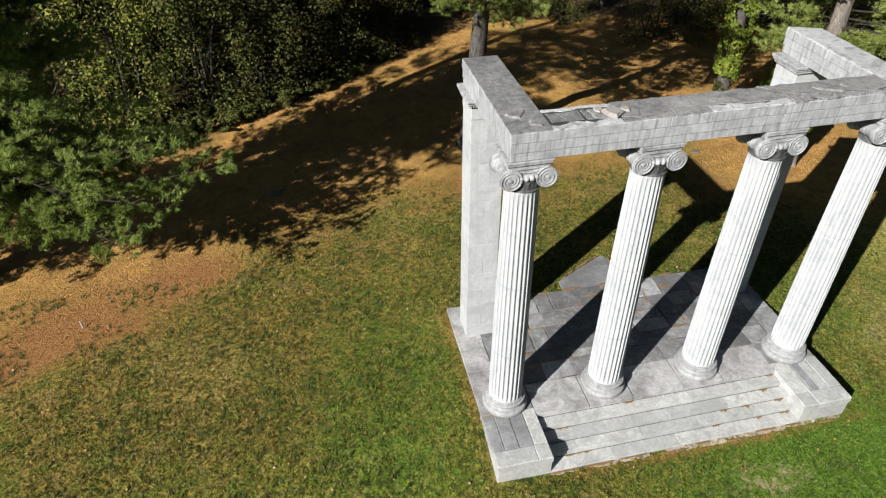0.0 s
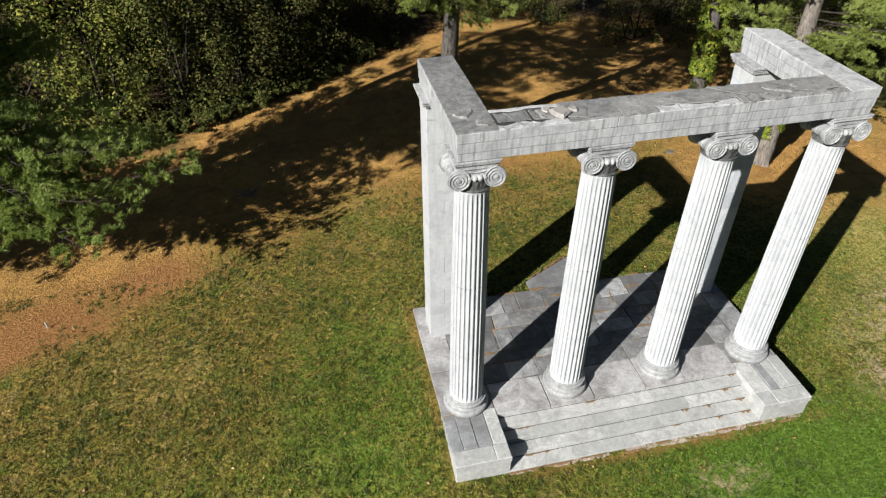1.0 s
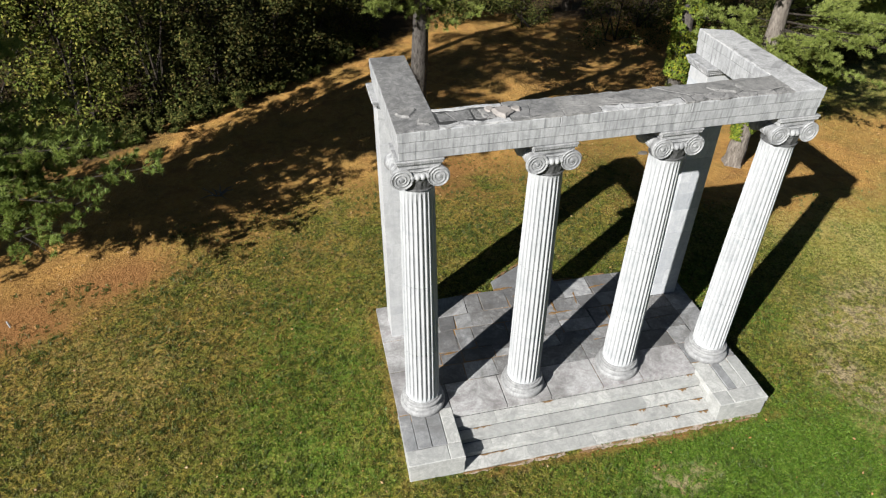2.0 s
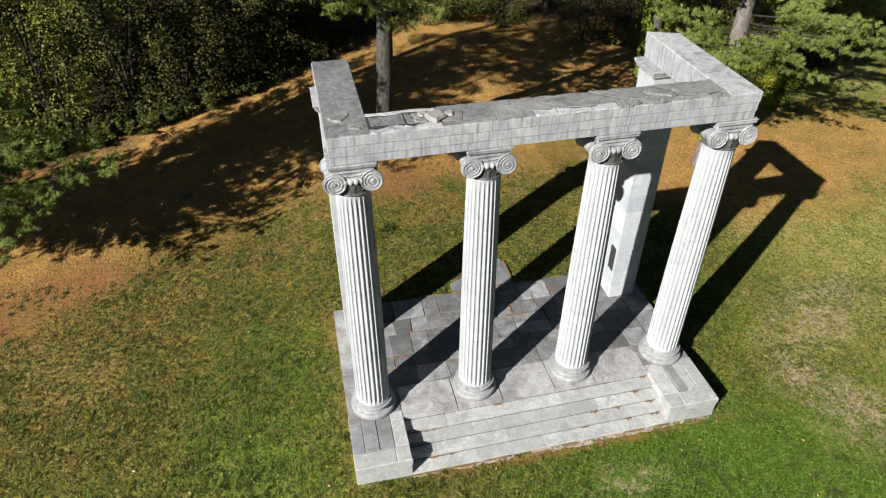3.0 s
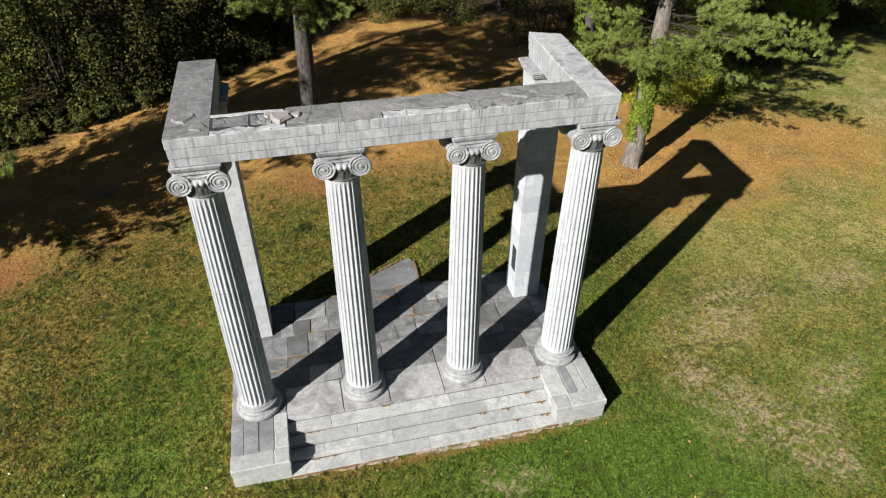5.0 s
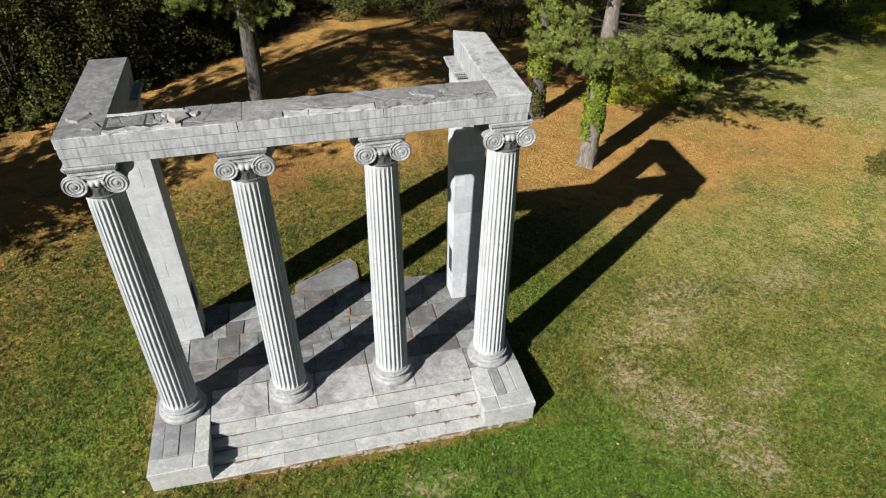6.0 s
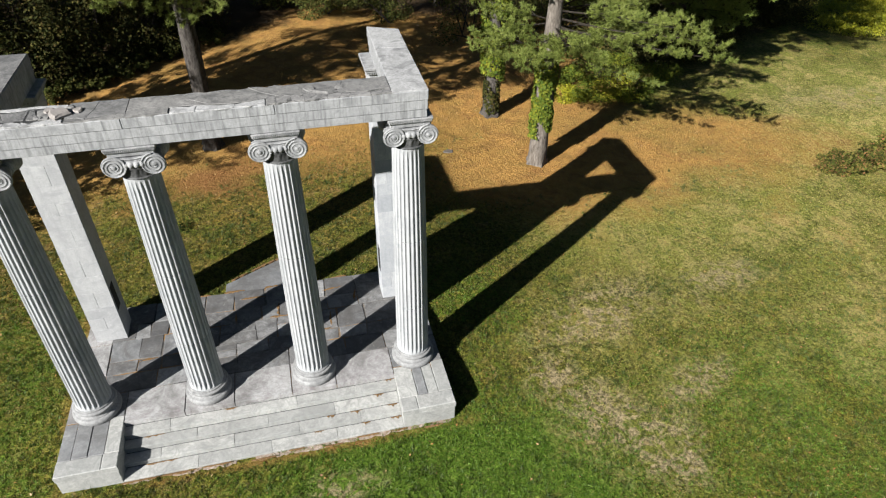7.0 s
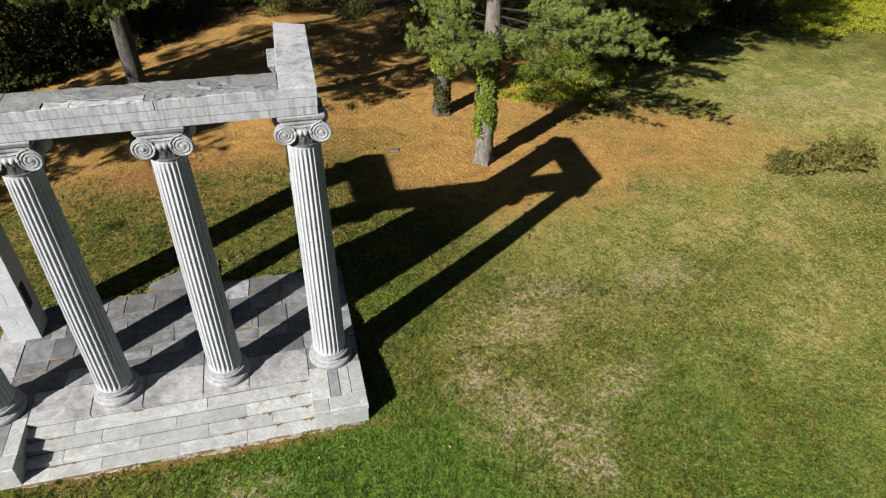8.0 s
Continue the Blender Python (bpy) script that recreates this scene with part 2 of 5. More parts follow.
    # shade between tufts and blades, painted as dark gaps in the turf colour
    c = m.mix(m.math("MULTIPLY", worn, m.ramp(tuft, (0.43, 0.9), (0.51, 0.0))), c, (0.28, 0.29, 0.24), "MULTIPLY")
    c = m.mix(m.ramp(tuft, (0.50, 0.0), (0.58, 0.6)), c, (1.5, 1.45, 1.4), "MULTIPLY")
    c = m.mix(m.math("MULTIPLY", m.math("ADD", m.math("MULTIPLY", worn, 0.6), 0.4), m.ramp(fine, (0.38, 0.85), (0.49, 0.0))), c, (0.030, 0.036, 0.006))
    c = m.mix(m.ramp(fine, (0.53, 0.0), (0.64, 0.6)), c, (0.60, 0.46, 0.17))
    c = m.mix(zone("litter", 0.5), c, litter)
    c = m.mix(m.math("MULTIPLY", zone("dirt", 0.7), m.ramp(fine, (0.40, 0.55), (0.5, 1.0))), c, dirt)
    c = m.mix(zone("humus_shade", 0.4), c, humus_shade)
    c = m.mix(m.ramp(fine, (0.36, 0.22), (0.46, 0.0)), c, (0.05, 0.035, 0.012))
    c = m.mix(1.0, c, (0.835, 0.86, 0.89), "MULTIPLY")
    m.color(c)
    h = m.math("ADD", m.math("ADD", m.math("MULTIPLY", fine, 0.5), small), m.math("MULTIPLY", tuft, 0.5))
    return m.bump(h, 0.7, 0.12).m


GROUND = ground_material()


def leaf_material(name, *cols, rough=0.55, through_light=0.3, clump=1.6, gap_shade=0.0):
    """Leaves, blades or needles: each one its own shade."""
    m = Mat(name, rough)
    r = m.island()
    c = m.ramp(r, *[(i / max(1, len(cols) - 1), k) for i, k in enumerate(cols)])
    patchy = m.noise(m.world_coord(), clump, 4, 0.65)
    c = m.mix(m.ramp(patchy, (0.38, 0.7), (0.58, 0.0)), c, cols[0])
    if gap_shade:                                      # the same painted gap shade as in the ground under it
        c = m.mix(m.ramp(m.noise(m.world_coord(), 9.0, 4, 0.7, 0.4), (0.43, gap_shade), (0.51, 0.0)), c, (0.26, 0.27, 0.22), "MULTIPLY")
    m.color(c)
    t = m.n.new("ShaderNodeBsdfTranslucent")
    m.l.new(m.dull(c), t.inputs[0])
    s = m.n.new("ShaderNodeMixShader")
    s.inputs[0].default_value = through_light
    m.l.new(m.b.outputs[0], s.inputs[1])
    m.l.new(t.outputs[0], s.inputs[2])
    m.l.new(s.outputs[0], m.n["Material Output"].inputs[0])
    return m.m


NEEDLES = leaf_material("pine_needles", (0.213, 0.278, 0.054), (0.370, 0.441, 0.095), (0.538, 0.588, 0.162), through_light=0.4)
NEEDLES_DARK = leaf_material("dark_pine_needles", (0.200, 0.286, 0.055), (0.356, 0.464, 0.095), (0.537, 0.616, 0.152), through_light=0.4)
LEAVES = leaf_material("broad_leaves", (0.081, 0.117, 0.021), (0.203, 0.240, 0.042), (0.378, 0.377, 0.075), (0.324, 0.260, 0.068), rough=0.9)
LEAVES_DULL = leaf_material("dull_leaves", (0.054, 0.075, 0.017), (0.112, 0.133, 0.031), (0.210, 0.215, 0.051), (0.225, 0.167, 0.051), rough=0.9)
# Darker copy of the leaves for growth in shade; the shade is in the colour.
LEAVES_SHADED = leaf_material("shaded_leaves", (0.030, 0.039, 0.011), (0.069, 0.078, 0.019), (0.143, 0.137, 0.032), (0.150, 0.105, 0.035), rough=0.9)
IVY = leaf_material("ivy_leaves", (0.09, 0.15, 0.022), (0.21, 0.27, 0.034), (0.40, 0.39, 0.04), (0.13, 0.20, 0.025), rough=0.75)
IVY_DARK = leaf_material("dark_ivy_leaves", (0.035, 0.065, 0.013), (0.075, 0.12, 0.022), (0.14, 0.19, 0.03), rough=0.75)
YELLOW = leaf_material("yellow_green_growth", (0.34, 0.40, 0.030), (0.64, 0.62, 0.040), (0.84, 0.76, 0.07), through_light=0.5)
SHRUB = leaf_material("reddish_shrub_leaves", (0.053, 0.070, 0.015), (0.150, 0.175, 0.033), (0.360, 0.329, 0.075), (0.495, 0.210, 0.112), rough=0.75)
BLADES = leaf_material("grass_blades", (0.106, 0.146, 0.018), (0.240, 0.256, 0.034), (0.425, 0.372, 0.070), (0.536, 0.372, 0.125), clump=1.9, gap_shade=0.9)
TUFTS = leaf_material("coarse_grass", (0.060, 0.098, 0.016), (0.115, 0.165, 0.028), (0.19, 0.23, 0.05), clump=3)
BLADES_DRY = leaf_material("dry_grass_blades", (0.270, 0.262, 0.052), (0.396, 0.354, 0.085), (0.513, 0.437, 0.142), (0.558, 0.469, 0.190), clump=1.2)
BLADES_LUSH = leaf_material("lush_grass_blades", (0.085, 0.178, 0.012), (0.164, 0.306, 0.024), (0.269, 0.394, 0.050), clump=3, gap_shade=0.4)
FALLEN = leaf_material("fallen_leaves", (0.30, 0.14, 0.04), (0.50, 0.27, 0.08), (0.52, 0.37, 0.17), (0.24, 0.10, 0.04), through_light=0.05)


def bark(name, a, b):
    m = Mat(name, 0.95)
    p = m.world_coord((1, 1, 0.28))
    f = m.noise(p, 13, 5, 0.7, 0.8)
    c = m.mix(m.ramp(f, (0.38, 0.0), (0.62, 1.0)), a, b)
    c = m.mix(m.ramp(m.noise(m.world_coord(), 2.2, 3), (0.4, 0.0), (0.7, 0.35)), c, b)
    return m.color(c).bump(f, 1.0, 0.06).m


BARK = bark("grey_pine_bark", (0.11, 0.09, 0.073), (0.32, 0.28, 0.24))
# Darker copy of the bark; shade on these trunks is put into it.
BARK_SHADED = bark("shaded_pine_bark", (0.045, 0.039, 0.034), (0.16, 0.143, 0.128))
STEM_RED = bark("reddish_stems", (0.12, 0.06, 0.04), (0.26, 0.14, 0.10))
TWIG = bark("twig_bark", (0.028, 0.023, 0.018), (0.075, 0.062, 0.05))


# ---- building helpers ----
def mesh_from(name, verts, faces, mats, smooth=False):
    me = bpy.data.meshes.new(name)
    me.from_pydata([tuple(v) for v in verts], [], faces)
    me.update()
    for mt in mats if isinstance(mats, (list, tuple)) else [mats]:
        me.materials.append(mt)
    if smooth:
        me.shade_smooth()
    return me


def part(name, mesh, material, parent, label=""):
    """Links a mesh (or a bmesh) as one object under a thing or a part."""
    if isinstance(mesh, bmesh.types.BMesh):
        me = bpy.data.meshes.new(name)
        mesh.to_mesh(me)
        mesh.free()
        me.materials.append(material)
        mesh = me
    ob = new(name, mesh)
    ob.parent = parent
    if label:
        ob["label"] = label
    return ob


def thing(name, label, category, group="", kind="", at=(0, 0, 0)):
    ob = new(name)
    ob.empty_display_size = 0.2
    ob.location = at
    return tagged(ob, label, category, group, kind)


def smooth_by_angle(me, degrees=35):
    me.shade_smooth()
    bm = bmesh.new()
    bm.from_mesh(me)
    for e in bm.edges:
        if len(e.link_faces) == 2 and e.calc_face_angle(0) > radians(degrees):
            e.smooth = False
    bm.to_mesh(me)
    bm.free()
    return me


def prism(pts, z0, z1, bevel=0.012, jag=0.0):
    """A stone with the outline pts (anticlockwise) from z0 to z1 with chamfered top edges; jag roughens the outline."""
    n = len(pts)
    cx, cy = sum(p[0] for p in pts) / n, sum(p[1] for p in pts) / n
    pts = [(x + random.uniform(-jag, jag), y + random.uniform(-jag, jag)) for x, y in pts]
    inner = []
    for i in range(n):
        p, a, b = Vector(pts[i]), Vector(pts[i - 1]), Vector(pts[(i + 1) % n])
        u, v = (p - a).normalized(), (b - p).normalized()
        nrm = Vector((-u.y - v.y, u.x + v.x))
        nrm = nrm.normalized() if nrm.length > 1e-6 else Vector((-u.y, u.x))
        inner.append(p + nrm * bevel * 1.3)
    vs = [(x, y, z0) for x, y in pts] + [(x, y, z1 - bevel) for x, y in pts] + [(p.x, p.y, z1) for p in inner]
    fs = [tuple(range(n - 1, -1, -1)), tuple(range(2 * n, 3 * n))]
    for i in range(n):
        j = (i + 1) % n
        fs += [(i, j, n + j, n + i), (n + i, n + j, 2 * n + j, 2 * n + i)]
    return vs, fs


def rect(x0, y0, x1, y1):
    return [(x0, y0), (x1, y0), (x1, y1), (x0, y1)]


def stone(name, pts, z0, z1, material, parent, bevel=0.012, jag=0.0, label=""):
    vs, fs = prism(pts, z0, z1, bevel, jag)
    return part(name, mesh_from(name, vs, fs, material), material, parent, label)


class Geo:
    """Collects vertices and faces of one mesh."""

    def __init__(self):
        self.v, self.f = [], []

    def add(self, vs, fs):
        o = len(self.v)
        self.v += [tuple(p) for p in vs]
        self.f += [tuple(i + o for i in f) for f in fs]
        return self

    def box(self, x0, y0, z0, x1, y1, z1, bevel=0.01):
        return self.add(*chamfered(x0, y0, z0, x1, y1, z1, bevel))

    def tube(self, pts, radii, sides=8, cap=True):
        o, n = len(self.v), len(pts)
        up = Vector((0.31, 0.17, 0.93))
        for i, p in enumerate(pts):
            d = (Vector(pts[min(i + 1, n - 1)]) - Vector(pts[max(i - 1, 0)])).normalized()
            s = d.cross(up)
            s = s.normalized() if s.length > 1e-4 else d.orthogonal().normalized()
            t = d.cross(s)
            for k in range(sides):
                a = 2 * math.pi * k / sides
                self.v.append(tuple(Vector(p) + (s * math.cos(a) + t * math.sin(a)) * radii[i]))
        for i in range(n - 1):
            for k in range(sides):
                a, b = o + i * sides + k, o + i * sides + (k + 1) % sides
                self.f.append((a, b, b + sides, a + sides))
        if cap:
            self.f.append(tuple(o + k for k in range(sides - 1, -1, -1)))
            self.f.append(tuple(o + (n - 1) * sides + k for k in range(sides)))
        return self

    def lathe(self, rows, seg=48, cap=True, wave=None):
        """rows of (radius, z); wave(angle, row) gives the factor on the radius."""
        o = len(self.v)
        for i, (r, z) in enumerate(rows):
            for k in range(seg):
                a = 2 * math.pi * k / seg
                q = r * (wave(a, i) if wave else 1)
                self.v.append((q * math.cos(a), q * math.sin(a), z))
        for i in range(len(rows) - 1):
            for k in range(seg):
                a, b = o + i * seg + k, o + i * seg + (k + 1) % seg
                self.f.append((a, b, b + seg, a + seg))
        if cap:
            self.f.append(tuple(o + k for k in range(seg - 1, -1, -1)))
            self.f.append(tuple(o + (len(rows) - 1) * seg + k for k in range(seg)))
        return self

    def mesh(self, name, material, angle=35):
        me = mesh_from(name, self.v, self.f, material)
        return smooth_by_angle(me, angle) if angle else me


def chamfered(x0, y0, z0, x1, y1, z1, b):
    """A box with all its edges chamfered by b."""
    vs, fs = [], []
    cs = [(0, 0, 0), (1, 0, 0), (1, 1, 0), (0, 1, 0), (0, 0, 1), (1, 0, 1), (1, 1, 1), (0, 1, 1)]
    lo, hi = (x0, y0, z0), (x1, y1, z1)
    idx = {}
    for c in cs:
        for ax in range(3):
            p = [(hi[k] - (0 if k == ax else b)) if c[k] else (lo[k] + (0 if k == ax else b)) for k in range(3)]
            idx[c, ax] = len(vs)
            vs.append(tuple(p))
    for ax in range(3):
        u, v = (ax + 1) % 3, (ax + 2) % 3
        for side in (0, 1):
            q = []
            for a, d in ((0, 0), (1, 0), (1, 1), (0, 1)):
                c = [0, 0, 0]
                c[ax], c[u], c[v] = side, a, d
                q.append(idx[tuple(c), ax])
            fs.append(tuple(q if side else q[::-1]))
    for ax in range(3):
        u, v = (ax + 1) % 3, (ax + 2) % 3
        for a in (0, 1):
            for d in (0, 1):
                c0, c1 = [0, 0, 0], [0, 0, 0]
                c0[u] = c1[u] = a
                c0[v] = c1[v] = d
                c1[ax] = 1
                c0, c1 = tuple(c0), tuple(c1)
                q = (idx[c0, u], idx[c1, u], idx[c1, v], idx[c0, v])
                fs.append(q if (a == d) else q[::-1])
    for c in cs:
        q = (idx[c, 0], idx[c, 1], idx[c, 2])
        fs.append(q if sum(c) % 2 else q[::-1])
    return vs, fs


# ---- ground ----
def blob(x, y, cx, cy, rx, ry, turn=0.0):
    """1 in the middle of a soft ellipse, 0.5 on its edge, falling to 0."""
    c, s = math.cos(radians(turn)), math.sin(radians(turn))
    u, v = ((x - cx) * c + (y - cy) * s) / rx, (-(x - cx) * s + (y - cy) * c) / ry
    return 1.0 / (1.0 + (u * u + v * v) ** 1.6)


def zones(x, y):
    """How much of each cover lies at a place: arrays in, dictionary out."""
    m = np.maximum
    litter = 1 / (1 + np.exp(-np.clip((y - (12.2 + 0.10 * (x - 2) - 0.010 * (x - 4) ** 2 * (x < 4))) / 1.7, -40, 40)))
    litter = litter * (1 / (1 + np.exp(np.clip((x - 23.0 - 0.25 * (y - 14)) / 1.6, -40, 40))))
    litter = m(litter, 0.95 * blob(x, y, -10.6, 9.6, 5.4, 2.1, 12))
    litter = m(litter, m(0.95 * blob(x, y, 17.5, 12.0, 7.2, 4.2), 0.72 * blob(x, y, 23.5, 12.6, 6.5, 4.2)))
    dirt = m(0.95 * blob(x, y, -8.1, 9.2, 1.7, 0.9, 10), m(0.85 * blob(x, y, -10.8, 7.5, 3.2, 1.3, 20), 0.95 * blob(x, y, 3.4, 12.5, 1.7, 1.1)))
    dirt = m(dirt, 0.55 * blob(x, y, 4.75, -0.16, 5.2, 0.13))
    dirt = m(dirt, 0.6 * np.exp(-((x + 0.1) / 0.14) ** 2) * (y > -0.2) * (y < 5.8))
    lush = m(m(0.92 * blob(x, y, 8.6, -2.8, 4.9, 3.6), 0.50 * blob(x, y, 20, -3, 8, 5.5)), m(0.45 * blob(x, y, 11.0, 4.0, 2.0, 2.8, 30), m(0.47 * blob(x, y, -2.0, 2.6, 2.8, 6.0), 0.40 * blob(x, y, -6.0, -1.5, 7.0, 3.5))))
    dry = m(m(0.62 * blob(x, y, 24, 9, 10, 7), 0.68 * blob(x, y, 19.5, 7, 6, 4.2)), m(0.74 * blob(x, y, 35, 14, 11, 8), m(0.22 * blob(x, y, -8, 5.5, 6, 2.5), m(0.38 * blob(x, y, 16, 2, 5, 5), 0.50 * blob(x, y, 27, 0.5, 9, 5.5)))))
    straw = m(0.95 * blob(x, y, 12.6, 0.9, 0.7, 0.75, -35), m(0.80 * blob(x, y, 15.0, 2.9, 2.6, 1.1, 20), m(0.82 * blob(x, y, 13.6, -0.9, 0.9, 2.2, 35), 0.9 * blob(x, y, 14.7, -2.2, 1.1, 0.9, 20))))
    straw = m(straw, m(0.74 * blob(x, y, 16.6, -0.3, 1.4, 0.6, 20), m(0.55 * blob(x, y, 33, 15, 5, 2), 0.8 * blob(x, y, 6.3, -1.3, 1.2, 0.3))))
    straw = m(straw, m(0.62 * blob(x, y, 19.5, 3.6, 2.2, 0.9, 15), 0.55 * blob(x, y, 31.5, 7.4, 2.2, 0.5)))
    brown = m(0.9 * blob(x, y, -9, 6.5, 9, 4.5, 8), 0.62 * blob(x, y, 2, 10, 12, 3.2))
    dirt = m(dirt, 0.48 * blob(x, y, 9.75, -0.12, 0.5, 0.2))
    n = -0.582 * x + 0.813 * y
    # humus zone under the wood, which also paints the wood's shade
    humus_shade = 1 / (1 + np.exp(-np.clip((n - 20.4) / 1.0, -40, 40))) * (x < 8)
    humus_shade = m(humus_shade, 1 / (1 + np.exp(-np.clip(y - 32.0 + 0.33 * np.maximum(0, x - 14), -40, 40))) * (x < 37))
    return {"litter": litter, "dirt": dirt, "lush": lush, "dry": dry, "straw": straw, "humus_shade": humus_shade, "brown": brown}


def ease(v, a, b):
    u = np.clip((v - a) / (b - a), 0.0, 1.0)
    return u * u * (3 - 2 * u)


def height(x, y):
    """The lie of the land: level with the terrace behind and to its west, lower in front and to the east."""
    x, y = np.asarray(x, float), np.asarray(y, float)
    west = (0.40 * np.exp(-np.maximum(0, -x - 6) / 9) + 0.15 * np.exp(np.minimum(x, 0) / 1.5)) * ease(y, -0.4, 2.1)
    back = 0.60 * ease(y, 0.0, 5.2)
    east = np.maximum(x - 9.5, 0)
    z = west + (back * np.exp(-east / 2.6) - west) * ease(x, 0.0, 1.2)
    z = z - 0.016 * np.maximum(0, x - 15)
    return z + 0.02 * np.sin(x * 0.9 + 1.0) * np.sin(y * 0.7) * ease(np.abs(x - 4.75), 5.5, 9.0) - 0.004


def lie(x, y):
    return float(height(x, y))


def build_ground():
    far = [80, 130, 220, 400, 900]
    xs = np.array([-c for c in reversed(far)] + list(np.arange(-40, -2, 0.5)) + list(np.arange(-2, 12, 0.2)) + list(np.arange(12, 56.01, 0.5)) + far, float)
    ys = np.array([-c for c in reversed(far)] + list(np.arange(-16, -1, 0.5)) + list(np.arange(-1, 8, 0.2)) + list(np.arange(8, 46.01, 0.5)) + far, float)
    X, Y = np.meshgrid(xs, ys)
    x, y = X.ravel(), Y.ravel()
    z = height(x, y)
    nx, ny = len(xs), len(ys)
    faces = [(j * nx + i, j * nx + i + 1, (j + 1) * nx + i + 1, (j + 1) * nx + i) for j in range(ny - 1) for i in range(nx - 1)]
    me = mesh_from("ground", np.stack([x, y, z], 1).tolist(), faces, GROUND, True)
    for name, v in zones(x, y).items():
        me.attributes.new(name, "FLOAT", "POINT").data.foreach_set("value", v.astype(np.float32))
    return tagged(new("ground", me), "mown lawn with dry patches and orange pine needle litter", "lawn", kind="structure")


build_ground()

# ---- the portico ----
FLOOR = 0.66                      # top of the terrace
WIDTH = 9.5
COLS = [0.70, 3.39, 6.08, 8.77]   # column axes along the front
COL_Y = 1.86
BEAM_X0, BEAM_X1, BEAM_Y0, BEAM_Y1, BEAM_BACK = 0.30, 9.11, 1.48, 2.22, 5.08
ARM_LEFT, ARM_RIGHT = BEAM_X0 + 0.76, BEAM_X1 - 0.68   # inner faces of the two arms
BEAM_Z0, BEAM_Z1 = 7.98, 8.57
STEPS_X0, STEPS_X1, STEPS_Y = 1.36, 8.14, 1.25
BACK = 5.6


def terrace():
    """The raised floor: a mortar bed with bluestone flags laid on it."""
    t = thing("terrace", "raised stone terrace paved with grey bluestone flags and orange needle-filled joints", "terrace", kind="structure")
    g = Geo()
    g.box(0.03, STEPS_Y + 0.02, -0.3, WIDTH - 0.03, BACK - 0.02, FLOOR - 0.018, 0.01)
    part("bed", g.mesh("terrace_bed", JOINT, 0), JOINT, t, "mortar and pine needles between the flags")
    g = Geo()
    g.box(3.82, BACK - 0.01, -0.3, 5.62, 6.0, FLOOR - 0.04, 0.01)
    part("bed", g.mesh("rear_bed", JOINT, 0), JOINT, t)
    rng = random.Random(5)
    gap = 0.013

    def lay(x0, y0, x1, y1, top, jag=0.006, material=FLAG):
        stone("flagstone", rect(x0 + gap, y0 + gap, x1 - gap, y1 - gap), top - 0.14, top + rng.uniform(-0.006, 0.006), material, t, 0.006, jag)

    # border stones along the front edge, between and under the columns
    xs = [1.36, 2.80, 4.01, 5.46, 6.61, 8.14]
    for a, b in zip(xs, xs[1:]):
        lay(a, STEPS_Y, b, STEPS_Y + 1.02, FLOOR, 0.006, FLAG_PALE)
    for x0, x1 in ((0.0, 0.72), (WIDTH - 0.72, WIDTH)):
        y = STEPS_Y + 0.25
        while y < BACK - 0.1:
            d = min(rng.uniform(0.9, 1.5), BACK - y)
            if BACK - y - d < 0.4:
                d = BACK - y
            lay(x0, y, x1, y + d, FLOOR, 0.006, FLAG_PALE if x0 < 1 else FLAG)
            y += d
    for x0, x1 in ((0.72, 1.36), (8.14, WIDTH - 0.72)):
        lay(x0, STEPS_Y + 0.25, x1, STEPS_Y + 1.0, FLOOR)
    # random ashlar paving over the middle
    rows = (
        (2.27, 2.92, (0.72, 2.0, 2.9, 4.1, 5.46, 6.4, 7.0, 8.1, 8.78)),
        (2.92, 3.38, (0.72, 1.48, 2.09, 3.0, 4.07, 4.92, 5.9, 6.9, 7.7, 8.78)),
        (3.38, 4.20, (0.72, 1.48, 2.09, 2.6, 3.6, 4.6, 5.2, 6.2, 6.92, 7.73, 8.78)),
        (4.20, 4.78, (0.72, 1.33, 1.70, 2.19, 2.69, 3.3, 4.05, 4.77, 5.3, 6.1, 6.7, 7.6, 8.78)),
        (4.78, BACK, (0.72, 1.76, 2.69, 3.15, 4.0, 4.9, 5.78, 6.68, 7.6, 8.78)))
    for y0, y1, cuts in rows:
        for a, b in zip(cuts, cuts[1:]):
            pale = rng.random() > (0.5 if y0 < 3.2 or a < 2.6 else 0.85)
            if b - a > 0.95 and rng.random() < 0.4:          # a pair of narrow flags side by side
                ym = y0 + (y1 - y0) * rng.uniform(0.4, 0.6)
                lay(a, y0, b, ym, FLOOR, 0.03, FLAG if pale else FLAG_DARK)
                lay(a, ym, b, y1, FLOOR, 0.03, FLAG_DARK)
            else:
                lay(a, y0, b, y1, FLOOR, 0.03, FLAG if pale else FLAG_DARK)
    # rear landing
    stone("flagstone", [(3.75, BACK + gap), (5.72, BACK + gap), (5.72, 6.75), (5.62, 6.98), (5.45, 6.98), (3.75, 6.05)], FLOOR - 0.16, FLOOR - 0.02, FLAG, t, 0.006, 0.02)
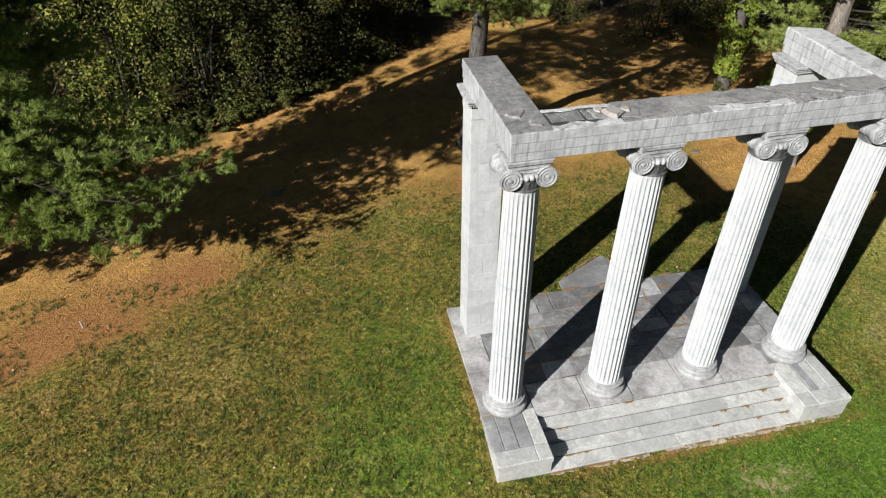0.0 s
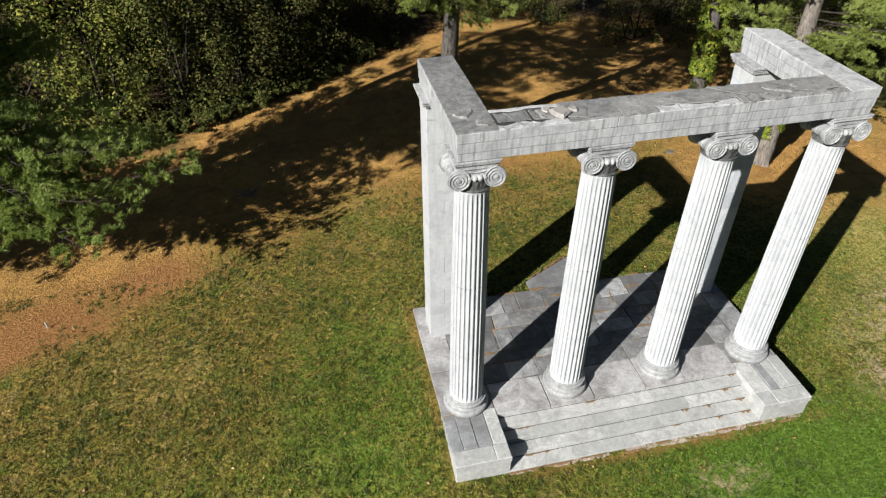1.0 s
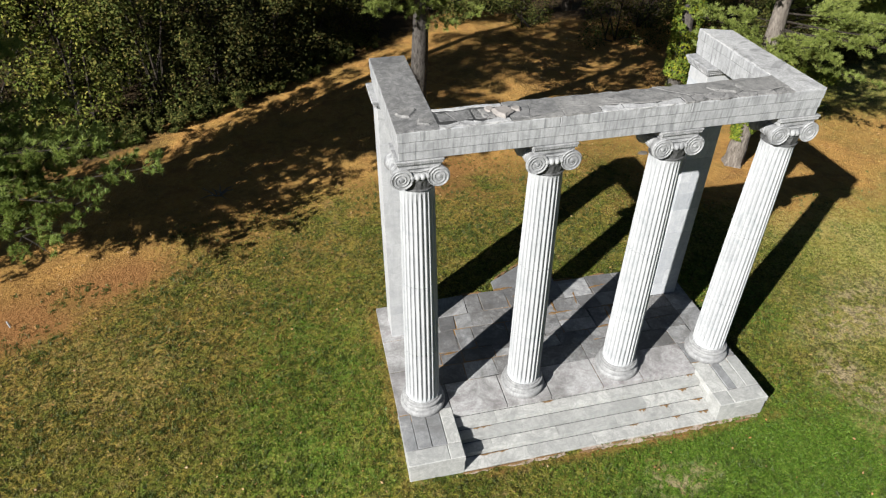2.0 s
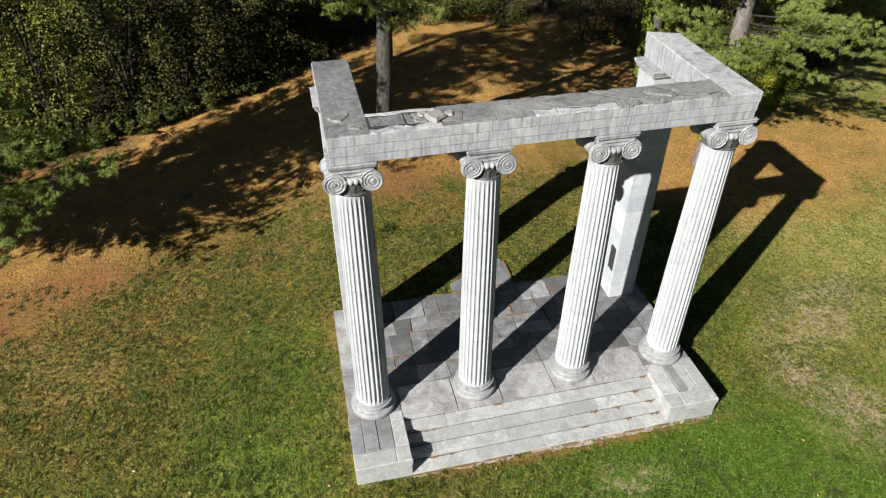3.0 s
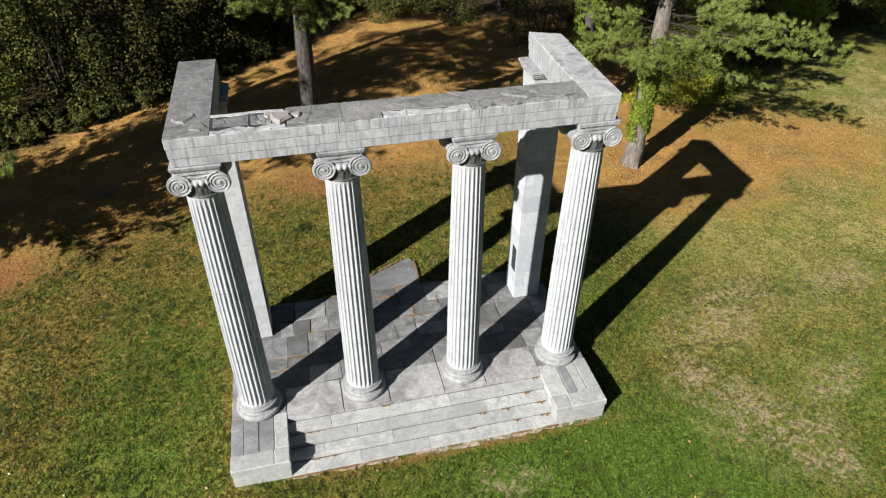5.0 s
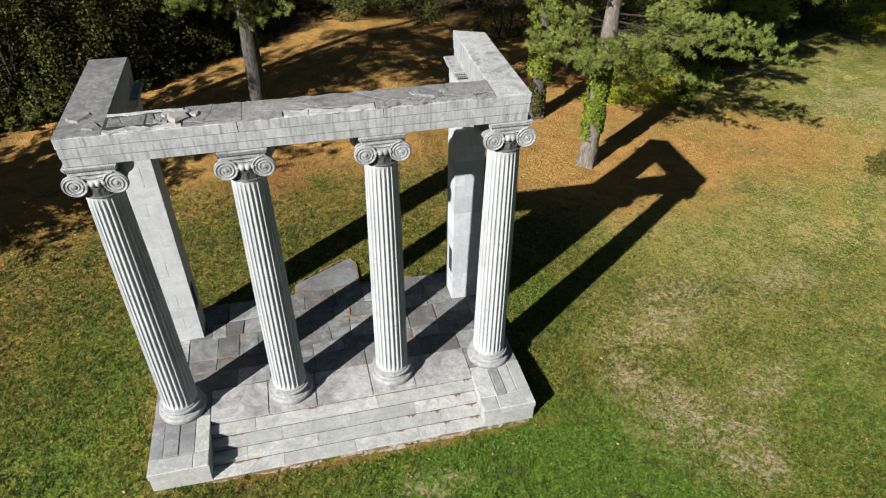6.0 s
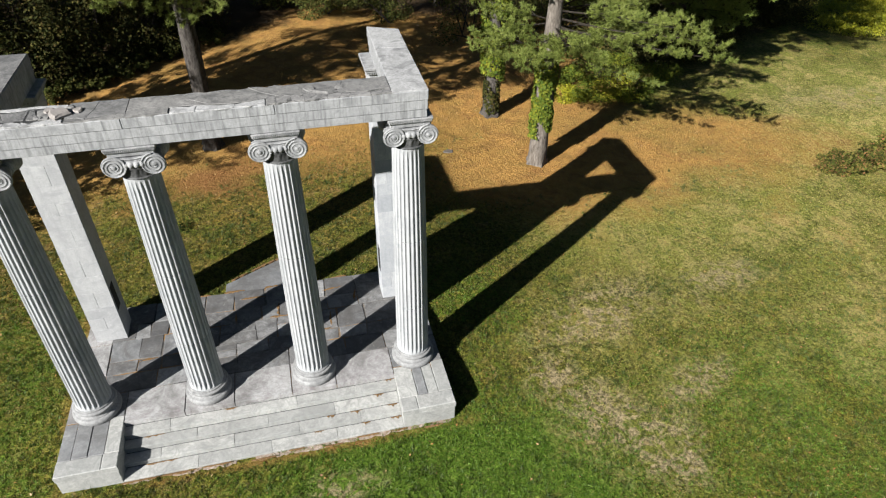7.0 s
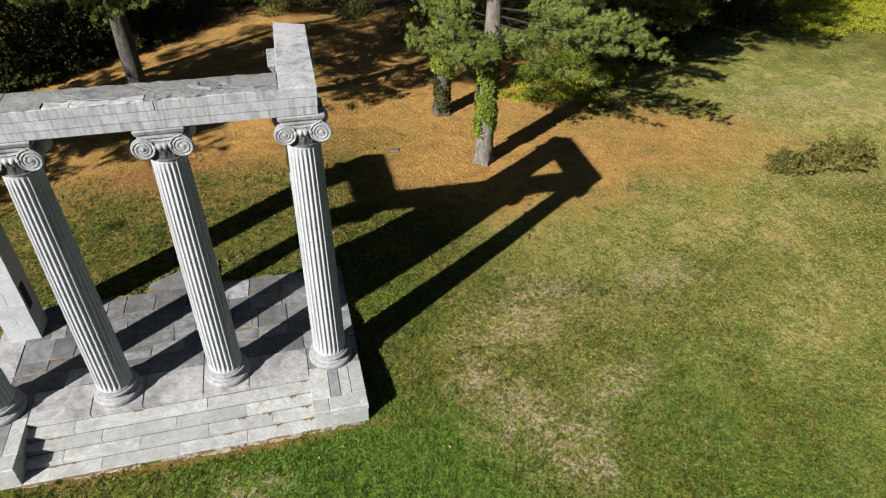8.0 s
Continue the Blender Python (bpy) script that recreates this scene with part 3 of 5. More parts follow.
    # drifts of orange needles along the back edges
    for x0, y0, x1, y1 in ((5.7, BACK + 0.02, 6.3, BACK), (6.9, BACK, 7.4, BACK + 0.02), (2.6, BACK + 0.02, 3.3, BACK), (3.7, BACK + 0.01, 4.3, BACK + 0.02), (4.9, BACK, 5.4, BACK + 0.02),
                           (5.74, BACK + 0.2, 5.74, 6.5), (5.74, 6.3, 5.73, 6.8), (5.4, 7.0, 5.0, 6.79), (5.0, 6.78, 4.5, 6.52), (4.4, 6.45, 3.9, 6.18), (4.2, 5.2, 4.9, 5.18), (5.25, 4.3, 5.28, 4.8), (6.72, 3.5, 6.74, 4.1), (5.0, 4.22, 5.7, 4.20), (3.0, 2.28, 3.5, 2.30), (6.2, 3.38, 6.8, 3.40), (6.6, 5.05, 7.2, 5.12), (6.0, 4.45, 6.1, 5.0), (1.5, 3.28, 2.0, 3.33), (7.5, 4.4, 7.6, 4.9)):
        d = Vector((x1 - x0, y1 - y0)).normalized()
        nn = Vector((-d.y, d.x))
        L = Vector((x1 - x0, y1 - y0)).length
        up, dn = [], []
        for i in range(7):
            q = Vector((x0, y0)) + d * (L * i / 6)
            w = (0.012 + 0.05 * rng.random()) * (1 if 0 < i < 6 else 0.15)
            up.append(q + nn * w)
            dn.append(q - nn * w * rng.random())
        stone("needle_drift", [tuple(v) for v in dn + up[::-1]], FLOOR - 0.08, FLOOR + 0.012, DRIFT, t, 0.006)
    # side wall stones under the floor edge
    for x0, x1 in ((-0.01, 0.16), (WIDTH - 0.16, WIDTH + 0.01)):
        y = STEPS_Y + 0.28
        while y < BACK - 0.05:
            d = min(rng.uniform(1.1, 1.6), BACK - y)
            g = Geo()
            g.box(x0, y + 0.006, -0.25, x1, y + d - 0.006, FLOOR - 0.16, 0.012)
            part("wall_stone", g.mesh("wall_stone", STEP_STONE, 0), STEP_STONE, t)
            y += d
    return t


def stairs():
    t = thing("front_steps", "broad worn marble steps with rusty needle drifts", "steps", kind="structure")
    edges = [0.0, 0.36, 0.66, 0.95, STEPS_Y]
    rng = random.Random(11)
    for k in range(4):
        z = 0.06 + 0.15 * k
        cuts = [STEPS_X0, *((3.06, 4.82, 6.45), (2.20, 3.93, 5.53, 7.1), (3.06, 4.79, 6.47), (2.44, 5.55, 7.05))[k], STEPS_X1]
        for a, b in zip(cuts, cuts[1:]):
            g = Geo()
            g.box(a + 0.002, edges[k], -0.2, b - 0.002, edges[k + 1] + 0.05, z + rng.uniform(-0.003, 0.003), 0.008)
            part("step_stone", g.mesh("step_stone", STEP_STONE, 0), STEP_STONE, t)
        y1 = edges[k + 1]
        stone("joint", rect(STEPS_X0 + 0.01, y1 - 0.013, STEPS_X1 - 0.01, y1 + 0.004), z - 0.05, z + 0.006, DARK_BED, t, 0.004)
    # drifts of rusty needles that lie on the treads
    for x, k, w in ((2.05, 2, 0.5), (3.9, 3, 0.32), (2.2, 0, 0.75), (6.35, 1, 0.22), (7.0, 1, 0.3), (6.0, 0, 0.25), (7.65, 2, 0.3), (8.0, 3, 0.28), (7.95, 1, 0.3), (8.0, 0, 0.3), (7.2, 0, 0.25)):
        y1 = edges[k + 1]
        lip = [(x - w / 2 + w * i / 9, y1 - 0.022 - (rng.random() ** 1.6) * 0.10 * math.sin(math.pi * i / 9)) for i in range(10)]
        pts = lip + [(x + w * 0.4, y1 - 0.012), (x - w * 0.4, y1 - 0.012)]
        stone("needle_drift", pts, 0.05 + 0.15 * k, 0.075 + 0.15 * k, DRIFT, t, 0.008)
    return t


def cheek(x0, x1, inner, name_label):
    """A low block beside the steps with its coping slabs."""
    t = thing("cheek_block", name_label, "cheek block", "cheek blocks beside the steps")
    y1 = STEPS_Y + 0.25
    g = Geo()
    g.box(x0, 0.0, -0.25, x1, y1 - 0.005, FLOOR - 0.19, 0.015)
    part("body", g.mesh("cheek_body", STEP_STONE, 0), STEP_STONE, t)
    front = 0.42
    mid = x0 + (x1 - x0) * 0.52
    z0 = FLOOR - 0.185
    for k, r in enumerate((rect(x0 - 0.01, -0.012, mid + inner * 0.3, front), rect(mid + inner * 0.3, -0.012, x1 + 0.01, front))):
        stone("coping_slab", [(a, b) for a, b in r], z0, FLOOR + 0.002 * k, STEP_STONE, t, 0.018)
    if inner > 0:
        cuts = [x0 - 0.01, x0 + 0.30, x0 + 0.66, x1 - 0.33, x1 + 0.01]
    else:
        cuts = [x0 - 0.01, x0 + 0.48, x0 + 0.74, x1 - 0.34, x1 + 0.01]
    for k, (a, b) in enumerate(zip(cuts, cuts[1:])):
        stone("coping_slab", rect(a + 0.006, front + 0.008, b - 0.006, y1 - 0.006), z0, FLOOR + (-0.012, 0.004, -0.008, 0.006)[k], (COPING, COPING, COPING, STEP_STONE)[k] if inner > 0 else (STEP_STONE, COPING, STEP_STONE, STEP_STONE)[k], t, 0.012, 0.004)
    return t


def column_template():
    """One Ionic column: round base of two rings, fluted shaft in drums, capital with scrolls."""
    col = thing("column", "tall fluted white marble Ionic column with a round moulded base", "column", "columns of the portico")
    base = part("base", Geo().lathe(
        [(0.545, 0.0), (0.560, 0.02), (0.572, 0.06), (0.575, 0.09), (0.568, 0.13), (0.548, 0.16), (0.515, 0.175), (0.500, 0.178),
         (0.497, 0.195), (0.462, 0.215), (0.440, 0.245), (0.455, 0.272), (0.490, 0.28), (0.492, 0.295), (0.505, 0.305), (0.513, 0.33),
         (0.505, 0.357), (0.480, 0.372), (0.455, 0.376), (0.452, 0.41), (0.435, 0.42), (0.38, 0.421)], 64).mesh("column_base", MARBLE_BASE, 40), MARBLE_BASE, col, "grey weathered moulded base")
    z0, z1 = 0.40, 6.60
    flutes, per = 24, 6
    joints = [z0, 2.02, 4.12, z1]

    def radius(z):
        u = (z - z0) / (z1 - z0)
        return 0.422 - 0.060 * u - 0.012 * u * u + 0.008 * math.sin(math.pi * u)

    for a, b in zip(joints, joints[1:]):
        zs = [a, a + 0.006, a + 0.008, a + 0.05, a + 0.09] + [a + (b - a) * k / 8 for k in range(1, 8)] + [b - 0.09, b - 0.05, b - 0.008, b - 0.006, b]
        rows = []
        for z in zs:
            pinch = 0.03 if (min(z - a, b - z) < 0.007 and z0 + 0.01 < z < z1 - 0.01) else 0.0
            rows.append((radius(z) - pinch, z))

        def wave(ang, i, rows=rows):
            z = rows[i][1]
            u = (ang / (2 * math.pi) * flutes) % 1.0
            end = min(1.0, max(0.0, (z - z0 - 0.05) / 0.12), max(0.0, (z1 - 0.06 - z) / 0.12))
            dip = 0.0 if abs(u - 0.5) > 0.40 else math.sqrt(max(0.0, 1 - ((u - 0.5) / 0.40) ** 2))
            return 1.0 - 0.095 * dip * math.sqrt(end)

        part("drum", Geo().lathe(rows, flutes * per * 2, True, wave).mesh("shaft_drum", MARBLE, 50), MARBLE, col)
    # capital
    zt = 7.32 - 0.01                                # underside of the beam above the floor
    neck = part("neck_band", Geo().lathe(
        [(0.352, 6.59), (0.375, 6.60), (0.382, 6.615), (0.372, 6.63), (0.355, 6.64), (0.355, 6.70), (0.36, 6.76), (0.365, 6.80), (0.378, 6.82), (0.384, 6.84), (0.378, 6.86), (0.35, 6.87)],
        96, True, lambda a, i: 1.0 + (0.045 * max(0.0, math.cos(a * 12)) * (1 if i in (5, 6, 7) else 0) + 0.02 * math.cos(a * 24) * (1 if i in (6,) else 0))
    ).mesh("neck_band", MARBLE_NECK, 40), MARBLE_NECK, col, "carved leaf band, dark from dirt and painted shade")
    part("egg_ring", Geo().lathe([(0.34, 6.86), (0.375, 6.875), (0.40, 6.905), (0.405, 6.95), (0.39, 7.0), (0.36, 7.02)], 120, True,
                                 lambda a, i: 1.0 + 0.10 * abs(math.sin(a * 12)) * (1 if 1 <= i <= 3 else 0)).mesh("egg_ring", MARBLE_CARVED, 50), MARBLE_CARVED, col, "egg moulding under the scrolls")
    cap = part("capital", Geo().mesh("capital_core", MARBLE_CARVED, 0), MARBLE_CARVED, col, "carved Ionic capital")
    g = Geo()
    n = 14
    def sag(x, ends, middle):                       # a line that hangs between the two scrolls
        return middle + (ends - middle) * min(1.0, abs(x) / 0.36) ** 1.6

    for side in (-1, 1):                            # channel that joins the scrolls, sagging in the middle
        y0, y1 = (-0.352, -0.28) if side < 0 else (0.28, 0.352)
        vs, fs = [], []
        for i in range(n + 1):
            x = 0.36 * (i / n * 2 - 1)
            for y in (y0, y1):
                vs += [(x, y, sag(x, 6.96, 6.925)), (x, y, sag(x, 7.128, 7.065))]
        for i in range(n):
            o = 4 * i
            fs += [(o, o + 4, o + 5, o + 1), (o + 2, o + 3, o + 7, o + 6), (o, o + 2, o + 6, o + 4), (o + 1, o + 5, o + 7, o + 3)]
        g.add(vs, fs)
        y = y0 - 0.014 if side < 0 else y1 + 0.014
        for ends, middle, rad, wide in ((7.122, 7.055, 0.021, 0.37), (7.07, 7.015, 0.010, 0.30), (7.02, 6.972, 0.010, 0.24), (6.955, 6.925, 0.017, 0.20)):
            g.tube([(wide * (i / n * 2 - 1), y, sag(wide * (i / n * 2 - 1), ends, middle)) for i in range(n + 1)], [rad] * (n + 1), 6)
    g.box(-0.36, -0.30, 6.95, 0.36, 0.30, 7.16, 0.01)
    part("scroll_band", g.mesh("scroll_band", MARBLE_CARVED, 45), MARBLE_CARVED, cap)
    for sx in (-1, 1):
        g = Geo()
        cx, cz, r = 0.362 * sx, 6.915, 0.222
        ys = [-0.385, -0.37, -0.34, -0.26, -0.15, -0.05, 0.05, 0.15, 0.26, 0.34, 0.37, 0.385]
        rs = [r - 0.008, r, r, r * 0.86, r * 0.70, r * 0.64, r * 0.64, r * 0.70, r * 0.86, r, r, r - 0.008]
        o, seg = len(g.v), 32
        for y, q in zip(ys, rs):
            for k in range(seg):
                a = 2 * math.pi * k / seg
                g.v.append((cx + q * math.cos(a), y, cz + q * math.sin(a)))
        for i in range(len(ys) - 1):
            for k in range(seg):
                a, b = o + i * seg + k, o + i * seg + (k + 1) % seg
                g.f.append((a, a + seg, b + seg, b))
        g.f.append(tuple(o + k for k in range(seg)))
        g.f.append(tuple(o + (len(ys) - 1) * seg + k for k in range(seg - 1, -1, -1)))
        for y in (-0.388, 0.388):                   # raised spiral on each face
            pts, rad = [], []
            for i in range(66):
                u = i / 65
                a = math.pi / 2 + u * 2 * math.pi * 3.1 * sx
                q = (r - 0.016) * (1 - u) ** 0.95 + 0.028
                pts.append((cx + q * math.cos(a), y, cz + q * math.sin(a)))
                rad.append(0.017 * (1 - 0.45 * u))
            g.tube(pts, rad, 6)
            e = -1 if y < 0 else 1
            g.tube([(cx, y - 0.005 * e, cz), (cx, y + 0.016 * e, cz), (cx, y + 0.024 * e, cz)], [0.042, 0.04, 0.022], 12)
        for y in (-0.05, 0.05):                     # straps round the waist
            g.tube([(cx + (r * 0.655) * math.cos(a), y, cz + (r * 0.655) * math.sin(a)) for a in [2 * math.pi * k / 24 for k in range(25)]], [0.016] * 25, 6, False)
        part("volute", g.mesh("volute", MARBLE_CARVED, 45), MARBLE_CARVED, cap)
    g = Geo()
    g.box(-0.42, -0.345, 7.10, 0.42, 0.345, 7.215, 0.014)
    g.box(-0.47, -0.40, 7.268, 0.47, 0.40, zt, 0.008)
    g.box(-0.445, -0.375, 7.20, 0.445, 0.375, 7.272, 0.004)
    for k in range(26):                              # row of small eggs under the top slab
        x = -0.45 + 0.90 * (k + 0.5) / 26
        for y in (-0.385, 0.385):
            g.box(x - 0.011, y - 0.012, 7.222, x + 0.011, y + 0.012, 7.262, 0.005)
    for k in range(20):
        y = -0.37 + 0.74 * (k + 0.5) / 20
        for x in (-0.455, 0.455):
            g.box(x - 0.012, y - 0.011, 7.222, x + 0.012, y + 0.011, 7.262, 0.005)
    part("abacus", g.mesh("abacus", MARBLE_CARVED, 0), MARBLE_CARVED, cap)
    return col


def pier(x0, inner, label):
    """A square pier of marble blocks with a moulded cap; inner is the side (+1 or -1) that faces the other pier."""
    w, y0, y1 = 0.80, 4.30, 5.06
    t = thing("pier", label, "pier", "piers at the back of the portico")
    g = Geo()
    g.box(x0 + 0.03, y0 + 0.03, FLOOR, x0 + w - 0.03, y1 - 0.03, BEAM_Z0 - 0.02, 0.0)
    part("core", g.mesh("pier_core", JOINT, 0), JOINT, t)
    rng = random.Random(3 if inner > 0 else 8)
    z, k = FLOOR, 0
    top = BEAM_Z0 - 0.52
    while z < top - 0.02:
        h = min(rng.choice((0.36, 0.42, 0.48, 0.55)), top - z)
        if top - z - h < 0.25:
            h = top - z
        cuts = [x0, x0 + w * rng.choice((0.36, 0.5, 0.62)), x0 + w] if k % 2 else [x0, x0 + w]
        rock = MARBLE_PIER if inner > 0 else MARBLE_PIER_SHADE
        for a, b in zip(cuts, cuts[1:]):
            d = rng.uniform(-0.003, 0.004)
            g = Geo()
            g.box(a + 0.002 * (a > x0), y0 - d, z + 0.001, b - 0.002 * (b < x0 + w), y1 + d, z + h - 0.001, 0.003)
            part("block", g.mesh("pier_block", rock, 0), rock, t)
        z += h
        k += 1
    cap = part("cap", Geo().box(x0 - 0.012, y0 - 0.012, top, x0 + w + 0.012, y1 + 0.012, BEAM_Z0 - 0.235, 0.01).mesh("pier_neck", MARBLE_PIER, 0), MARBLE_PIER, t, "moulded marble cap")
    for d, za, zb in ((0.03, 0.235, 0.20), (0.055, 0.20, 0.135), (0.10, 0.135, 0.075), (0.13, 0.075, 0.0)):
        g = Geo().box(x0 - d, y0 - d, BEAM_Z0 - za, x0 + w + d, y1 + d, BEAM_Z0 - zb - 0.001, 0.014)
        if abs(za - 0.20) < 1e-6:
            for i in range(16):
                u = (i + 0.5) / 16
                for yy in (y0 - d - 0.008, y1 + d + 0.008):
                    xx = x0 - d + (w + 2 * d) * u
                    g.box(xx - 0.016, yy - 0.016, BEAM_Z0 - za + 0.01, xx + 0.016, yy + 0.016, BEAM_Z0 - zb - 0.008, 0.006)
                for xx in (x0 - d - 0.008, x0 + w + d + 0.008):
                    yy = y0 - d + (y1 - y0 + 2 * d) * u
                    g.box(xx - 0.016, yy - 0.016, BEAM_Z0 - za + 0.01, xx + 0.016, yy + 0.016, BEAM_Z0 - zb - 0.008, 0.006)
        part("moulding", g.mesh("moulding", MARBLE_CARVED, 0), MARBLE_CARVED, cap)
    xs = x0 + w if inner > 0 else x0
    # thin dark panel on the face; its colour stands for the socket's shade
    g = Geo().box(xs - 0.012, 4.40, 1.62, xs + 0.012, 4.70, 2.45, 0.004)
    part("slot", g.mesh("slot", SLOT, 0), SLOT, t, "flat dark panel for the shade in an empty socket")
    return t


def beam_block(x0, y0, x1, y1, left, right, front, back, bands=(0, 1, 2)):
    """A length of architrave in three bands, each a little proud of the one under it; flags say which faces step."""
    g = Geo()
    hs = [BEAM_Z0, BEAM_Z0 + 0.175, BEAM_Z0 + 0.375, BEAM_Z1]
    for k in bands:
        o = 0.014 * k
        g.box(x0 - o * left + 0.002 * (not left), y0 - o * front + 0.002 * (not front), hs[k] + (0.0015 if k else 0), x1 + o * right - 0.002 * (not right), y1 + o * back - 0.002 * (not back), hs[k + 1], 0.007 if k < 2 else 0.014)
    return g.mesh("beam_block", MARBLE_BEAM, 0)


def architrave():
    t = thing("architrave", "U-shaped streaked grey marble architrave with three bands and a cracked top", "architrave")
    cuts = [BEAM_X0, COLS[1] + 0.02, COLS[2] + 0.06, BEAM_X1]
    for k, (a, b) in enumerate(zip(cuts, cuts[1:])):
        part("beam_block", beam_block(a, BEAM_Y0, b, BEAM_Y1, k == 0, k == 2, 1, 1, (2,)), MARBLE_BEAM, t)
    part("band", beam_block(BEAM_X0, BEAM_Y0, BEAM_X1, BEAM_Y1, 1, 1, 1, 1, (0,)), MARBLE_BEAM, t)
    part("band", beam_block(BEAM_X0, BEAM_Y0, BEAM_X1, BEAM_Y1, 1, 1, 1, 1, (1,)), MARBLE_BEAM, t)
    def splay(ob, weight):
        """The east arm was set askew: it swings out a little and its end is cut on the slant."""
        for v in ob.data.vertices:
            u = max(0.0, (v.co.y - BEAM_Y1) / (BEAM_BACK - BEAM_Y1))
            v.co.x += 0.07 * u
            v.co.y -= (v.co.x - 8.80) * 0.42 * max(0.0, (v.co.y - 3.7) / (BEAM_BACK - 3.7)) * weight
        return ob

    for x0, x1, l, r in ((BEAM_X0, ARM_LEFT, 1, 1), (ARM_RIGHT, BEAM_X1, 1, 1)):
        ym = 3.7
        a = part("beam_block", beam_block(x0, BEAM_Y1 + 0.03, x1, ym, l, r, 0, 0), MARBLE_BEAM, t)
        b = part("beam_block", beam_block(x0, ym, x1, BEAM_BACK, l, r, 0, 1), MARBLE_BEAM, t)
        if x0 > 5:
            splay(a, 0.0)
            splay(b, 1.0)
    rng = random.Random(21)

    def cracked(x0, y0, x1, y1, n, along, z, h, mats, gap=0.01, wob=0.10):
        """A skin of mortar over a stretch, broken across into n ragged plates."""
        L = (x1 - x0) if along == "x" else (y1 - y0)
        us = [0.0] + sorted(min(0.97, max(0.03, (k + rng.uniform(-0.3, 0.3)) / n)) for k in range(1, n)) + [1.0]
        lines = []
        for i, u in enumerate(us):
            e = 0.0 if i in (0, n) else wob
            lines.append([u * L + rng.uniform(-e, e) for _ in range(5)])
        for i in range(n):
            pts = []
            for j in range(5):
                v = j / 4
                pts.append((lines[i][j] + gap * (i > 0), v))
            side = [(lines[i + 1][j] - gap * (i < n - 1), j / 4) for j in range(4, -1, -1)]
            poly = [(a, b) for a, b in pts + side]
            W = (y1 - y0) if along == "x" else (x1 - x0)
            if along == "x":
                out = [(x0 + a, y0 + b * W) for a, b in poly][::-1]
            else:
                out = [(x0 + b * W, y0 + a) for a, b in poly]
            area = sum(out[k - 1][0] * out[k][1] - out[k][0] * out[k - 1][1] for k in range(len(out)))
            if area < 0:
                out = out[::-1]
            mt = rng.choice(mats)
            plate = stone("top_plate", out, z - 0.01, z + h * rng.uniform(0.6, 1.2), mt, t, 0.004, 0.006)
            if x0 > 5:
                splay(plate, 1.0)

    z = BEAM_Z1 + 0.004
    o = 0.02
    for r in (rect(BEAM_X0 + 0.05, BEAM_Y0 + 0.05, BEAM_X1 - 0.05, BEAM_Y1 - 0.05), rect(BEAM_X0 + 0.05, BEAM_Y1, ARM_LEFT - 0.05, BEAM_BACK - 0.05), rect(ARM_RIGHT + 0.12, BEAM_Y1, BEAM_X1 - 0.05, BEAM_BACK - 0.25)):
        stone("bed", r, BEAM_Z1 - 0.02, BEAM_Z1 + 0.012, DARK_BED, t, 0.004)
    cracked(BEAM_X0 - o, BEAM_Y0 - o, ARM_LEFT + o, BEAM_BACK + o, 1, "y", z, 0.018, [CAP_GREY], 0.004, 0.16)
    cracked(ARM_RIGHT - o, BEAM_Y0 - o, BEAM_X1 + o, BEAM_BACK + o, 2, "y", z, 0.02, [CAP_PALE, CAP_PALE, MARBLE_BEAM], 0.004, 0.06)
    y0, y1 = BEAM_Y0 - 0.02, BEAM_Y1 + 0.02

    def skin(x0, x1, lo, hi, n, mats, h, gap=0.005, rough=0.012):
        """Plates of mortar between two wandering edges lo(x) and hi(x), cracked across n - 1 times."""
        cuts = [x0] + [x0 + (x1 - x0) * (k + rng.uniform(-0.28, 0.28)) / n for k in range(1, n)] + [x1]
        step = (x1 - x0) / n
        slant = [rng.uniform(-0.3, 0.3) * min(1.0, step) if 0 < k < n else 0.0 for k in range(n + 1)]
        kink = [rng.uniform(-0.12, 0.12) * min(1.0, step) if 0 < k < n else 0.0 for k in range(n + 1)]
        for k in range(n):
            la, lb = cuts[k] - slant[k] + gap, cuts[k + 1] - slant[k + 1] - gap
            ha, hb = cuts[k] + slant[k] + gap, cuts[k + 1] + slant[k + 1] - gap
            m = max(2, int((cuts[k + 1] - cuts[k]) / 0.13))
            pts = [(la + (lb - la) * i / m, lo(la + (lb - la) * i / m) + rng.uniform(-rough, rough) + gap) for i in range(m + 1)]
            pts.append(((lb + hb) / 2 + kink[k + 1], (lo(lb) + hi(hb)) / 2))
            pts += [(hb + (ha - hb) * i / m, hi(hb + (ha - hb) * i / m) + rng.uniform(-rough, rough) - gap) for i in range(m + 1)]
            pts.append(((la + ha) / 2 + kink[k], (lo(la) + hi(ha)) / 2))
            stone("top_plate", pts, z - 0.012, z + h * rng.uniform(0.75, 1.15), rng.choice(mats), t, 0.004, 0.004)

    def front(x):
        return y0

    def rear(x):
        return y1

    def crack(x):                                    # the long crack that wanders along the beam
        return BEAM_Y0 + 0.22 + 0.07 * math.sin(2.1 * x) + 0.04 * math.sin(5.3 * x + 1.0)

    # rubble-filled hollow with pale mortar rims at the corner
    skin(1.08, 2.44, front, lambda x: y0 + 0.15 + 0.05 * math.sin(9 * x), 4, [CAP_PALE], 0.02, 0.003, 0.03)
    skin(1.08, 2.44, lambda x: y1 - 0.12 + 0.03 * math.sin(7 * x), rear, 3, [CAP_PALE, CAP_TAN], 0.022, 0.003, 0.02)
    skin(1.12, 1.78, lambda x: y0 + 0.21, lambda x: y1 - 0.17, 2, [CAP_DARK, CAP_MID], 0.012, 0.008, 0.05)
